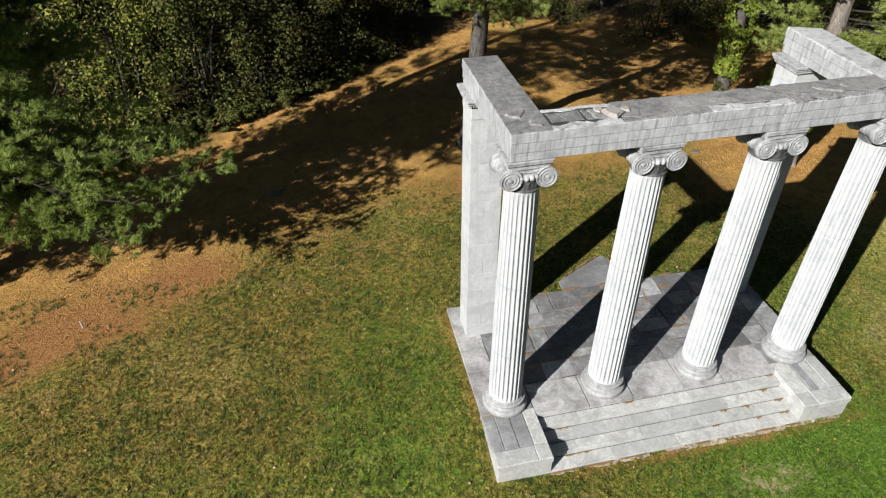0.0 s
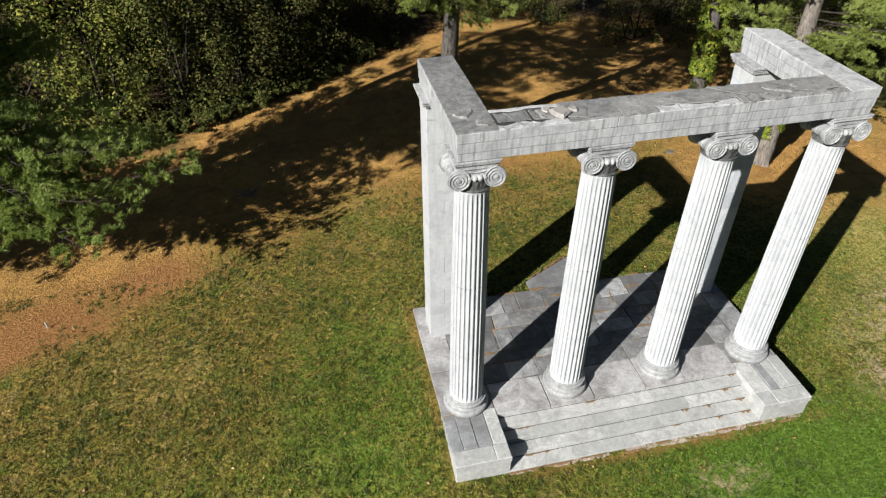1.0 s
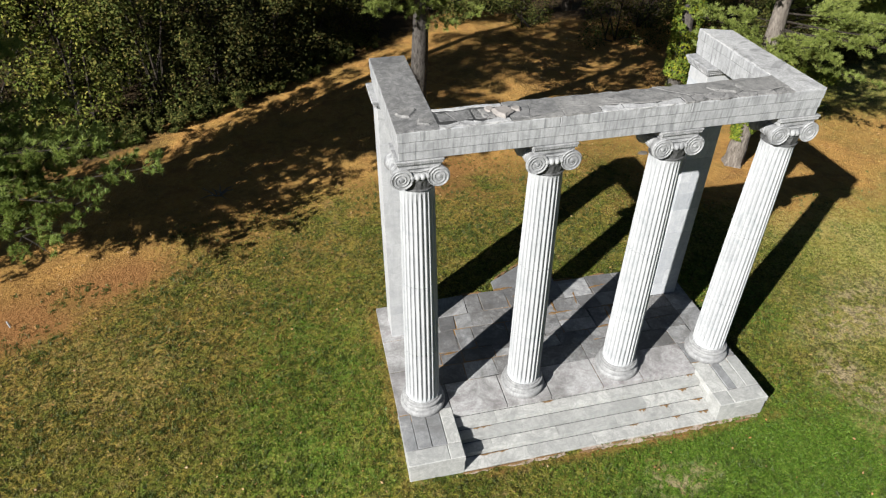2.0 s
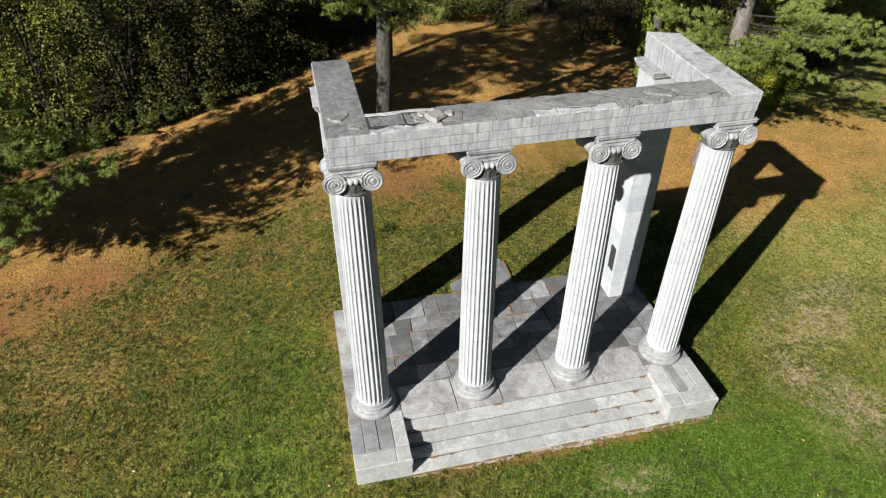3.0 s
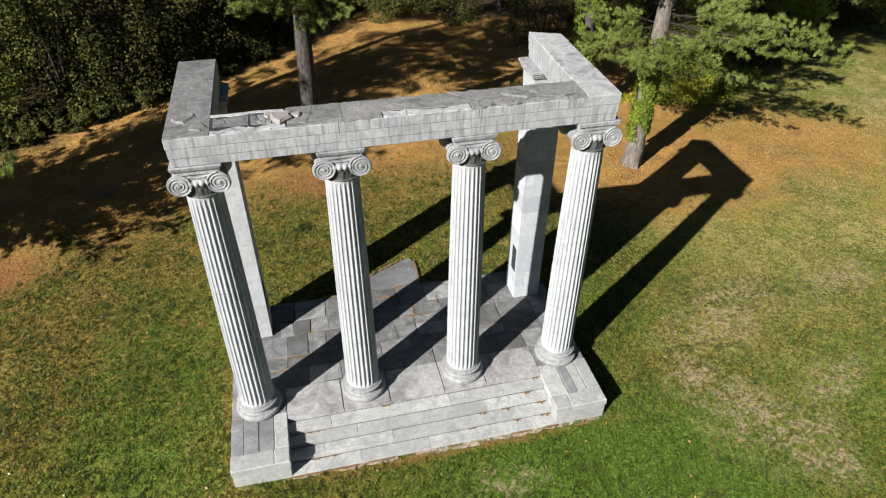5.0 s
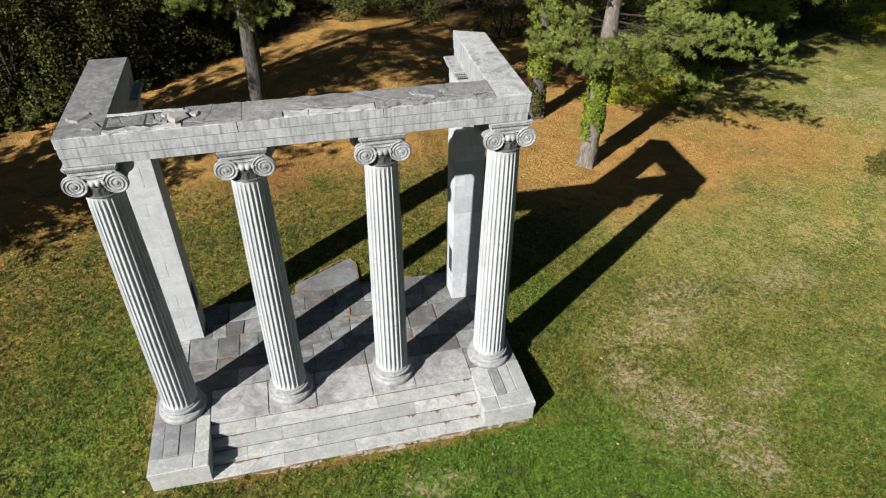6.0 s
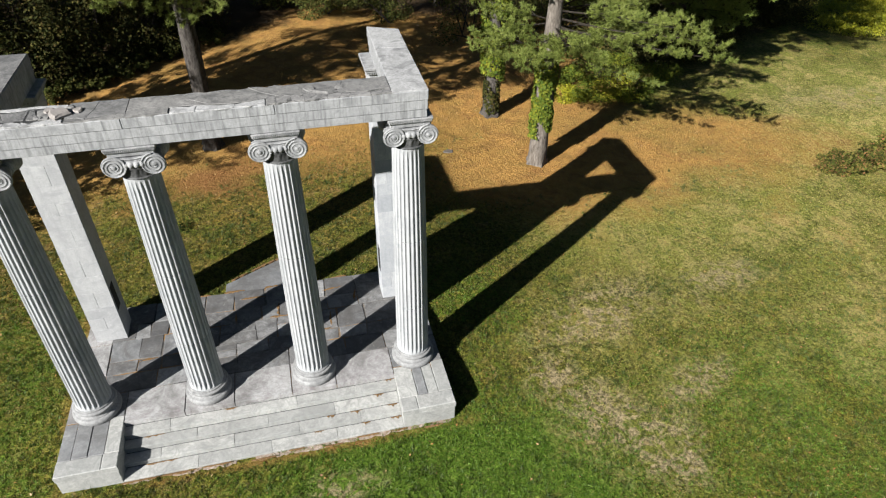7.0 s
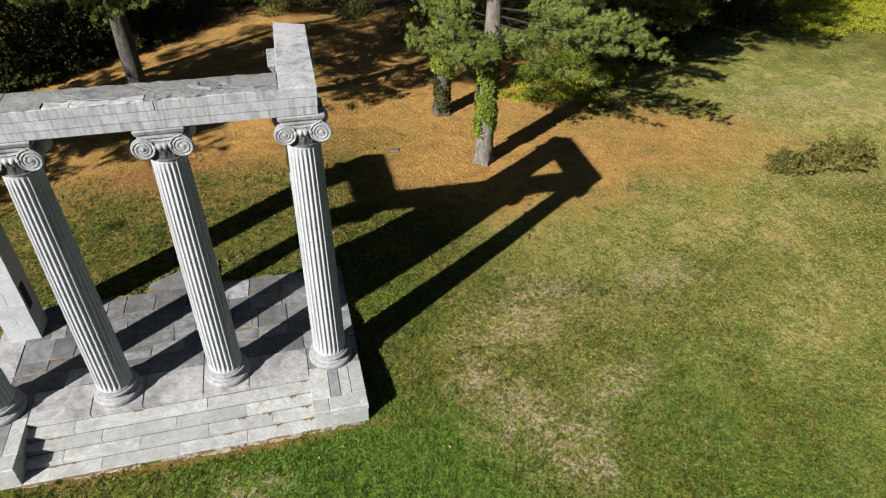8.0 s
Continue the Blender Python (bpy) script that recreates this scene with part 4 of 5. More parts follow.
    skin(1.80, 2.42, lambda x: y0 + 0.21, lambda x: y1 - 0.17, 3, [CAP_SKIN, CAP_TAN], 0.028, 0.012, 0.04)
    # a darker stretch with a pale patch before it
    skin(2.46, 3.5, lambda x: y0 + 0.13 + 0.05 * math.sin(6 * x), rear, 2, [CAP_MID], 0.026, 0.002, 0.03)
    skin(2.46, 3.5, front, lambda x: y0 + 0.12 + 0.05 * math.sin(6 * x), 2, [CAP_PALE, CAP_TAN], 0.014, 0.003, 0.006)
    # the long crack with white mortar before it
    skin(3.50, 8.40, crack, rear, 4, [CAP_TAN], 0.024, 0.002, 0.03)
    skin(3.50, 4.24, front, crack, 1, [CAP_TAN], 0.022, 0.002, 0.02)
    skin(4.26, 5.98, front, crack, 3, [CAP_PALE], 0.012, 0.004, 0.03)
    skin(6.00, 8.40, front, crack, 2, [CAP_TAN, CAP_SKIN], 0.022, 0.003, 0.02)
    return t


def lump(r, rng, flat=0.45, n=9):
    """An angular broken stone."""
    pts = []
    for k in range(n):
        a = 2 * math.pi * k / n + rng.uniform(-0.2, 0.2)
        pts.append((r * rng.uniform(0.7, 1.1) * math.cos(a), r * rng.uniform(0.55, 0.9) * math.sin(a)))
    return prism(pts, 0.0, r * flat, r * 0.14)


def rubble():
    rng = random.Random(4)
    for x, y, r, mt, lab in ((2.36, 1.80, 0.26, CAP_PINK, "pinkish broken mortar slab lying on the architrave"), (2.66, 1.90, 0.13, CAP_PINK, "small broken mortar piece on the architrave"), (2.14, 1.98, 0.12, CAP_PINK, "small broken mortar piece on the architrave"), (2.50, 2.06, 0.09, CAP_TAN, "small broken mortar piece on the architrave"),
                             (2.02, 1.72, 0.09, CAP_SKIN, "small broken mortar piece on the architrave"), (7.15, 1.80, 0.24, CAP_TAN, "pale broken mortar slab lying on the architrave"), (6.85, 1.95, 0.17, CAP_TAN, "pale broken mortar slab lying on the architrave"),
                             (7.42, 1.90, 0.12, CAP_TAN, "small pale broken piece on the architrave"), (0.60, 2.22, 0.27, CAP_TAN, "flat cracked grey plate on the architrave"),
                             (0.86, 1.78, 0.21, CAP_TAN, "flat cracked grey plate on the architrave")):
        vs, fs = lump(r, rng, 0.10 if x < 1 or x > 5 else 0.28)
        ob = new("stone_fragment", mesh_from("stone_fragment", vs, fs, mt))
        ob.location = (x, y, BEAM_Z1 + (0.021 if x < 1 else 0.03))
        ob.rotation_euler = (0.0 if x < 1 else rng.uniform(-0.05, 0.05), 0.0 if x < 1 else rng.uniform(-0.05, 0.05), rng.uniform(0, 6))
        tagged(ob, lab, "stone fragment", "fragments on the architrave")


def footing():
    """Rough stones of the footing that show along the front."""
    t = thing("footing", "row of rough pale footing stones half buried in dirt", "footing", kind="structure")
    rng = random.Random(9)
    x = 1.34
    while x < 9.3:
        w = min(rng.uniform(0.35, 1.1), 9.4 - x)
        d = rng.uniform(0.09, 0.15) * (0.75 if x < 2.6 else 1.0)
        n = max(4, int(w / 0.10))
        pts = [(x + w * i / n - 0.01 * (i == n), -d * (0.6 if i in (0, n) else 1.0) + rng.uniform(-0.018, 0.022)) for i in range(n + 1)]
        stone("footing_stone", pts + [(x + w - 0.012, 0.02), (x, 0.02)], -0.1, rng.uniform(-0.006, 0.012), ROUGH_STONE, t, 0.008, 0.006)
        x += w
    for x, w, y in ((1.75, 0.9, -0.03), (2.6, 0.8, -0.025), (3.5, 0.7, -0.02), (4.6, 0.6, -0.10), (5.4, 0.4, -0.02), (6.3, 0.5, -0.11), (7.2, 0.6, -0.02), (8.05, 0.35, -0.03), (8.9, 0.5, -0.12)):
        lip = [(x - w / 2 + w * i / 11, y - 0.012 - 0.05 * rng.random() * math.sin(math.pi * i / 11)) for i in range(12)]
        stone("needle_drift", lip + [(x + w * 0.45, y + 0.015), (x - w * 0.45, y + 0.015)], -0.02, 0.024, DRIFT, t, 0.006)


terrace()
stairs()
cheek(0.0, STEPS_X0, 1, "low marble cheek block with grey coping slabs beside the steps")
cheek(STEPS_X1, WIDTH, -1, "low marble cheek block with pale cracked coping slabs beside the steps")
first = column_template()
first.location = (COLS[0], COL_Y, FLOOR)
for cx in COLS[1:]:
    copy_thing(first, pose(cx, COL_Y, FLOOR))
pier(0.30, 1, "square white marble block pier with a moulded cap, sunlit")
pier(8.36, -1, "white marble block pier with a moulded cap, half shaded")
architrave()
rubble()
footing()


# ---- plants ----
def np_mesh(name, verts, k, material):
    """A mesh of loose faces with k corners each, from an array of corners."""
    n = len(verts)
    me = bpy.data.meshes.new(name)
    me.vertices.add(n)
    me.vertices.foreach_set("co", np.ascontiguousarray(verts, np.float32).ravel())
    me.loops.add(n)
    me.loops.foreach_set("vertex_index", np.arange(n, dtype=np.int32))
    me.polygons.add(n // k)
    me.polygons.foreach_set("loop_start", np.arange(0, n, k, dtype=np.int32))
    me.update(calc_edges=True)
    me.materials.append(material)
    return me


def unit(v):
    return v / np.maximum(np.linalg.norm(v, axis=1, keepdims=True), 1e-6)


def needle_faces(c, d, rng, n, length, width, spread=0.6):
    """n slim needles round each tuft centre c with the tuft's direction d."""
    c, d = np.repeat(c, n, 0), np.repeat(d, n, 0)
    d = unit(d + rng.normal(0, spread, d.shape))
    s = unit(np.cross(d, rng.normal(0, 1, d.shape)))
    L = length * rng.uniform(0.7, 1.2, (len(c), 1))
    return np.stack([c - s * width / 2, c + s * width / 2, c + d * L], 1).reshape(-1, 3)


def leaf_faces(c, nrm, rng, size, slim=0.62):
    """One diamond-shaped leaf at each c, facing about nrm."""
    nrm = unit(nrm + rng.normal(0, 0.55, nrm.shape))
    u = unit(np.cross(nrm, rng.normal(0, 1, nrm.shape)))
    v = np.cross(nrm, u)
    L = size * rng.uniform(0.6, 1.3, (len(c), 1))
    return np.stack([c - u * L / 2, c - v * L * slim / 2 + nrm * L * 0.08, c + u * L / 2, c + v * L * slim / 2 + nrm * L * 0.08], 1).reshape(-1, 3)


def trunk_mesh(height, r0, r1, rng, lean=(0, 0), flare=1.32, bend=0.12):
    pts, rad = [], []
    n = 26
    ph = rng.uniform(0, 6)
    for i in range(n + 1):
        u = i / n
        z = height * u ** 1.8
        pts.append((lean[0] * z / height + bend * math.sin(u * 5 + ph) * u, lean[1] * z / height + bend * math.cos(u * 4 + ph) * u, z - (0.15 if i == 0 else 0)))
        rad.append((r0 + (r1 - r0) * (z / height) ** 0.9) * (1 + (flare - 1) * math.exp(-z / 0.4)))
    g = Geo().tube(pts, rad, 14)
    def gnarl(x, y, z):
        f = 1 + 0.22 * math.exp(-max(0.0, z) / 0.28) * math.cos(5 * math.atan2(y, x) + ph)
        return (x * f + 0.02 * math.sin(9 * z + 5 * x), y * f + 0.02 * math.cos(7 * z + 4 * y), z)
    g.v = [gnarl(*v) if v[2] < 1.5 else (v[0] + 0.02 * math.sin(9 * v[2] + 5 * v[0]), v[1] + 0.02 * math.cos(7 * v[2] + 4 * v[1]), v[2]) for v in g.v]
    return g, pts


def at_height(pts, z):
    for a, b in zip(pts, pts[1:]):
        if a[2] <= z <= b[2]:
            u = (z - a[2]) / (b[2] - a[2])
            return tuple(a[k] + (b[k] - a[k]) * u for k in range(3))
    return pts[-1]


def pine(place, height, r0, boughs, seed, label, needles=NEEDLES, lean=(0, 0), tuft=34, width=0.017, step=0.11, rind=BARK, coarse=8.2):
    """A white pine. boughs: rows of (height, azimuth in degrees, length, rise of the tip, and how bushy if not 1)."""
    rng, prng = np.random.default_rng(seed), random.Random(seed)
    t = thing("pine_tree", label, "tree", "pines", at=(*place, lie(*place)))
    g, axis = trunk_mesh(height, r0, 0.12, prng, lean, 1.22)
    trunk = part("trunk", g.mesh("pine_trunk", rind, 60), rind, t)
    limbs = Geo()
    cs, ds, high = [], [], []
    for row in boughs:
        z, az, L, rise = row[:4]
        bushy = row[4] if len(row) > 4 else 1.0
        base = Vector(at_height(axis, z))
        a0 = radians(az)
        pts, m = [], 9
        wob = prng.uniform(-0.25, 0.25)
        for i in range(m + 1):
            u = i / m
            a = a0 + wob * u * u
            pts.append(base + Vector((math.cos(a) * L * u, math.sin(a) * L * u, rise * u + 0.10 * L * u * (u - 1) + 0.06 * math.sin(u * 7 + az))))
        limbs.tube([tuple(p) for p in pts], [max(0.009, (0.010 + 0.0045 * L) * (1 - 0.8 * i / m)) for i in range(m + 1)], 5, False)
        s = (0.35 if z > coarse else 0.22 if z > 5 else 0.05) * L         # the inner part of high boughs is bare
        while s < L:
            u = s / L
            k = min(m - 1, int(u * m))
            p = pts[k].lerp(pts[k + 1], u * m - k)
            d = (pts[k + 1] - pts[k]).normalized()
            for side in (-1, 1):
                if prng.random() < 0.12:
                    continue
                ang = radians(prng.uniform(35, 70)) * side
                tw = Vector((d.x * math.cos(ang) - d.y * math.sin(ang), d.x * math.sin(ang) + d.y * math.cos(ang), d.z + prng.uniform(-0.12, 0.25))).normalized()
                tl = (0.30 * L * (1.08 - u) * bushy + 0.28) * prng.uniform(0.55, 1.25)
                q = p + tw * tl
                if tl > 0.5:
                    limbs.tube([tuple(p), tuple(p + tw * tl * 0.6), tuple(q)], [0.016, 0.011, 0.006], 4, False)
                n = max(2, int(tl / step))
                for j in range(n):
                    f = 0.25 + 0.75 * (j + 1) / n
                    cs.append(p + tw * tl * f + Vector((prng.gauss(0, 0.05), prng.gauss(0, 0.05), prng.gauss(0, 0.04))))
                    ds.append(tw * 1.0 + Vector((0, 0, 0.8)))
                    if prng.random() < 0.7:
                        cs.append(p + tw * tl * f + Vector((prng.gauss(0, 0.09), prng.gauss(0, 0.09), prng.gauss(0.04, 0.05))))
                        ds.append(tw * 0.6 + Vector((prng.gauss(0, 0.4), prng.gauss(0, 0.4), 0.9)))
            s += prng.uniform(0.26, 0.46)
        for j in range(4):
            cs.append(pts[-1] + Vector((prng.gauss(0, 0.08), prng.gauss(0, 0.08), prng.gauss(0, 0.05))))
            ds.append((pts[-1] - pts[-2]).normalized() + Vector((0, 0, 0.4)))
        high += [z > coarse] * (len(cs) - len(high))
    part("limb", limbs.mesh("pine_limbs", TWIG, 0), TWIG, trunk)
    cs, ds, high = np.array(cs), np.array(ds), np.array(high)
    fine = needle_faces(cs[~high], ds[~high], rng, tuft, 0.17, width)
    rest = needle_faces(cs[high], ds[high], rng, 7, 0.24, 0.06)      # the upper crown, in broader sprays
    part("crown", np_mesh("pine_crown", np.concatenate([fine, rest]), 3, needles), needles, t)
    return t


def whorls(prng, z0, z1, l0, l1, n, az0=0, az1=360, rise=(-0.6, 0.5)):
    out = []
    for k in range(n):
        u = k / max(1, n - 1)
        out.append((z0 + (z1 - z0) * u, prng.uniform(az0, az1), (l0 + (l1 - l0) * u) * prng.uniform(0.75, 1.1), prng.uniform(*rise)))
    return out


def leafy(name, place, size, clumps, leaves, leaf, material, seed, label, category, group="", stems=5, low=0.1, trunk=0.0, kind=""):
    """A shrub or broad-leaved tree: stems, and clumps of leaves scattered in an ellipsoid of half-sizes size."""
    rng, prng = np.random.default_rng(seed), random.Random(seed)
    t = thing(name, label, category, group, kind, at=(*place, lie(*place)))
    sx, sy, sz = size
    g = Geo()
    base = trunk
    centres = []
    for k in range(clumps):
        a, q = prng.uniform(0, 2 * math.pi), math.sqrt(prng.random())
        h = prng.random()
        w = math.sqrt(max(0.05, 1 - (2 * h - 0.85) ** 2 / 1.4))
        centres.append((sx * q * w * math.cos(a), sy * q * w * math.sin(a), base + low + (2 * sz - low) * h))
    centres = np.array(centres)
    r0 = 0.02 * sz + 0.012 + 0.03 * trunk
    if trunk > 0:
        g.tube([(0, 0, -0.1), (0.05, 0.03, trunk * 0.5), (0.0, 0.1, trunk + sz)], [r0 * 1.5, r0, r0 * 0.5], 8)
    for k in range(stems):
        c = centres[k % clumps]
        st = (prng.uniform(-0.15, 0.15) * sx, prng.uniform(-0.15, 0.15) * sy, -0.05) if trunk <= 0 else (0, 0, trunk * prng.uniform(0.6, 1.0))
        mid = (st[0] * 0.5 + c[0] * 0.5 + prng.uniform(-0.2, 0.2), st[1] * 0.5 + c[1] * 0.5 + prng.uniform(-0.2, 0.2), st[2] + (c[2] - st[2]) * 0.6)
        g.tube([st, mid, tuple(c)], [r0, r0 * 0.6, r0 * 0.2], 5, False)
    if g.v:
        part("stem" if trunk <= 0 else "trunk", g.mesh("stem", TWIG, 0), TWIG, t)
    own = rng.integers(0, clumps, leaves)
    cr = np.array([sx, sy, sz]) * (0.9 / clumps ** (1 / 3)) + 0.10
    off = unit(rng.normal(0, 1, (leaves, 3))) * rng.uniform(0.35, 1.05, (leaves, 1)) ** 0.6
    c = centres[own] + off * cr
    c[:, 2] = np.maximum(c[:, 2], 0.03 + 0.05 * rng.random(leaves))
    nrm = unit(off) * 0.6 + np.array([0, 0, 0.6])
    part("foliage" if trunk <= 0 else "crown", np_mesh("leaves", leaf_faces(c, nrm, rng, leaf), 4, material), material, t)
    return t


def bramble(place, spread, reach, stems, seed, label, material=SHRUB, name="shrub", group=""):
    """A loose shrub of arching stems that start over a patch of ground, with leaves along each stem."""
    rng, prng = np.random.default_rng(seed), random.Random(seed)
    t = thing(name, label, "shrub", group, at=(*place, lie(*place)))
    g, cs = Geo(), []
    for k in range(stems):
        a, q = prng.uniform(0, 2 * math.pi), math.sqrt(prng.random()) * spread
        x0, y0 = q * math.cos(a), 0.6 * q * math.sin(a)
        b, L = a + prng.gauss(0, 0.7), reach * prng.uniform(0.45, 1.0) * (1.15 - 0.5 * q / spread)
        out, up = prng.uniform(0.15, 0.8), prng.uniform(0.55, 1.0)
        pts = []
        for i in range(7):
            u = i / 6
            pts.append((x0 + math.cos(b) * L * out * u, y0 + math.sin(b) * L * out * u * 0.8, max(0.02, L * up * (u - 0.24 * u * u * (1 + out))) - 0.05 * (i == 0)))
        g.tube(pts, [0.014 - 0.0017 * i for i in range(7)], 4, False)
        m = int(150 * L)
        for _ in range(m):
            u = prng.uniform(0.12, 1.0) * 5.999
            i = int(u)
            p = Vector(pts[i]).lerp(Vector(pts[i + 1]), u - i)
            cs.append(p + Vector((prng.gauss(0, 0.06), prng.gauss(0, 0.06), prng.gauss(0, 0.05))))
    c = np.array(cs)
    c[:, 2] = np.maximum(c[:, 2], 0.03)
    part("stems", g.mesh("shrub_stems", STEM_RED, 0), STEM_RED, t, "thin reddish stems")["kind"] = "stuff"
    part("foliage", np_mesh("shrub_leaves", leaf_faces(c, np.tile([[0.0, 0.0, 1.0]], (len(c), 1)), rng, 0.115), 4, material), material, t)
    return t


def ivy_on(parent_trunk, z0, z1, r, n, seed, top_wide=1.0, material=IVY, label="yellow-green ivy on the trunk"):
    """Ivy leaves that wrap a trunk, as a part of the tree."""
    rng = np.random.default_rng(seed)
    a, u = rng.uniform(0, 2 * np.pi, n), rng.random(n)
    z = z0 + (z1 - z0) * u
    rr = (r * (1 - 0.25 * u * 0.5) + rng.uniform(0.0, 0.10, n)) * (1 + (top_wide - 1) * u)
    keep = np.sin(a * 3 + z * 2.3) + np.sin(z * 4.1 + a) > -1.1 + 1.4 * (np.abs(u - 0.5) > 0.42)
    a, z, rr = a[keep], z[keep], rr[keep]
    c = np.stack([rr * np.cos(a), rr * np.sin(a), z], 1)
    nrm = np.stack([np.cos(a), np.sin(a), 0.35 + 0 * a], 1)
    return part("ivy", np_mesh("ivy", leaf_faces(c, nrm, rng, 0.115, 0.85), 4, material), material, parent_trunk, label)


rp = random.Random(77)
# the big pine at the edge of the lawn, whose boughs reach out over the litter
big = [(3.7, -21, 7.6, 0.1), (3.4, -28, 6.6, -0.3), (3.6, -10, 6.6, -0.1), (3.2, -17, 6.0, -0.6), (4.2, -14, 6.4, 0.4), (4.5, -30, 6.0, 0.2), (3.9, -24, 7.0, -0.2), (4.9, -4, 5.8, 0.5), (5.2, -22, 6.2, 0.5), (4.6, -18, 6.8, 0.2), (3.0, -24, 5.2, -0.4),
       (5.6, -36, 5.6, 0.4), (5.9, -14, 5.4, 0.5), (6.3, -28, 5.6, 0.6), (6.7, -5, 5.0, 0.6), (7.0, -20, 5.2, 0.6), (7.4, -34, 5.0, 0.7), (7.7, -12, 5.0, 0.6), (8.1, -26, 4.8, 0.7), (8.5, -6, 4.8, 0.6), (8.8, -38, 5.4, 0.6)]
big += whorls(rp, 9.6, 20.0, 5.2, 1.8, 62, -62, 18)
big += whorls(rp, 3.6, 18.0, 2.0, 1.4, 30, 85, 165, (-0.2, 0.3))
big += [(10.4, -58, 7.2, 0.5), (11.0, -64, 6.8, 0.6), (9.9, -66, 6.8, 0.4), (12.0, -55, 6.4, 0.5)]
big += whorls(rp, 4.6, 14.0, 3.4, 3.4, 40, -72, 0, (-0.2, 0.4))
big += whorls(rp, 12.0, 25.0, 7.2, 5.2, 32, -92, -22, (-0.2, 0.8)) + [(10.2, -60, 8.7, 0.4), (10.9, -57, 9.2, 0.4)]
big = [(z + (0.4 if z < 5 else 0.0), az, L * (1.2 if z < 5 else 1.1 if z < 9 else 1.0), r) for z, az, L, r in big]
big += [(11.0, -50, 7.4, 0.2), (11.6, -52, 7.0, 0.2), (12.2, -47, 7.2, 0.2), (11.3, -46, 7.6, 0.3)] + whorls(rp, 2.6, 6.4, 4.4, 4.8, 22, -178, -100, (-0.3, 0.3))
big += whorls(rp, 5.4, 9.6, 5.2, 5.6, 18, -5, 48, (-0.1, 0.5))
big += [(2.8, 165, 4.0, 0.0), (3.2, 185, 4.6, 0.0), (3.6, 150, 4.2, 0.2), (4.0, 200, 4.6, 0.2), (4.4, 175, 4.6, 0.3), (5.0, 160, 4.2, 0.3), (3.0, 205, 3.6, -0.1), (2.6, 190, 4.0, -0.2)]
pine((-14.7, 11.0), 27, 0.44, big, 1, "large dark green white pine with long low boughs", NEEDLES_DARK, tuft=28, width=0.020, coarse=8.6)
# the pine behind the portico, lower boughs toward the lawn
mid = [(6.9, -95, 2.6, -0.6), (7.1, -125, 3.0, -0.3), (7.0, -65, 2.6, -0.3), (7.3, -150, 3.2, -0.1), (7.4, -100, 3.2, 0.0), (7.6, -40, 3.2, 0.1), (7.8, 178, 3.2, 0.1), (7.5, 5, 3.0, 0.0), (7.9, 60, 3.2, 0.2), (7.8, 120, 3.4, 0.2)]
mid += whorls(rp, 7.8, 20, 6.2, 1.8, 96, 0, 360, (-0.1, 0.7)) + whorls(rp, 8.4, 13.0, 6.2, 4.6, 10, 100, 260, (0.1, 0.7))
pine((3.1, 15.2), 20, 0.37, mid, 2, "tall pine with a bare grey trunk, darkened for shade, and high boughs", lean=(0.3, -3.4), rind=BARK_SHADED)
# the ivy-clad pine by the shadow of the portico
ivied = [(6.2, 176, 2.9, 0.2), (6.1, -165, 3.2, 0.1), (6.2, -130, 2.9, -0.2), (6.3, -105, 2.4, -0.4), (6.5, -80, 2.4, -0.4), (6.4, -62, 2.5, -0.4), (6.6, -92, 2.6, -0.1), (6.3, -172, 2.8, 0.1), (6.1, -145, 2.9, 0.0), (6.6, 165, 2.8, 0.2), (6.8, 150, 3.0, 0.3),
         (6.0, -38, 6.3, 0.1, 0.55), (6.3, -36, 6.0, 0.3, 0.55), (6.1, -41, 5.4, 0.0, 0.5), (5.6, -54, 4.0, -1.0, 0.2), (6.7, -39, 5.2, 0.2, 0.4),
         (6.5, 12, 5.4, -0.1, 0.6), (6.7, 18, 5.8, 0.1, 0.7), (6.9, 26, 5.6, 0.2), (7.1, 14, 5.0, 0.4, 0.7), (7.2, 36, 5.0, 0.3)]
ivied = [(r[0] - (0.3 if -55 < r[1] < -35 else 0.8), *r[1:]) for r in ivied]     # the low tier hangs under a bare stretch of trunk
ivied += whorls(rp, 8.8, 20.0, 4.6, 2.0, 84, 0, 360, (-0.1, 0.6)) + whorls(rp, 9.0, 16.0, 6.4, 4.0, 30, -5, 150) + whorls(rp, 14.5, 21.0, 7.2, 5.6, 26, -80, -20, (0.0, 0.6))
d_pine = pine((16.2, 11.95), 23, 0.37, ivied, 3, "pine with yellow-green ivy round its grey trunk", lean=(0.35, 0.2))
ivy_on(d_pine, 1.25, 4.9, 0.385, 5200, 31)
# a pine in the shade beyond it
dim = whorls(rp, 2.6, 6.5, 4.4, 4.8, 20, -170, 10, (-0.7, 0.2)) + whorls(rp, 6.5, 16.0, 4.8, 1.6, 40, 0, 360)
pine((28.3, 22.2), 17, 0.30, dim, 4, "dark green pine in the shade of the wood", NEEDLES_DARK, tuft=20, width=0.026, coarse=6.4)
# broken, ivy-covered trunk behind it
g_stub, _ = trunk_mesh(5.2, 0.33, 0.24, random.Random(6), (0.0, 0.1))
stub = thing("dead_trunk", "broken dead trunk smothered in ivy", "tree", at=(15.6, 16.6, lie(15.6, 16.6)))
part("trunk", g_stub.mesh("dead_trunk", BARK_SHADED, 60), BARK_SHADED, stub)
# lower ivy takes the shaded leaf tone, the sunlit clump above the bright one
ivy_on(stub, 0.05, 1.9, 0.33, 1300, 33, 1.0, LEAVES_SHADED, "ivy, leaf colour darkened for shade")
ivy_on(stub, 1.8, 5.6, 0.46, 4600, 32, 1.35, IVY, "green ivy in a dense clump")


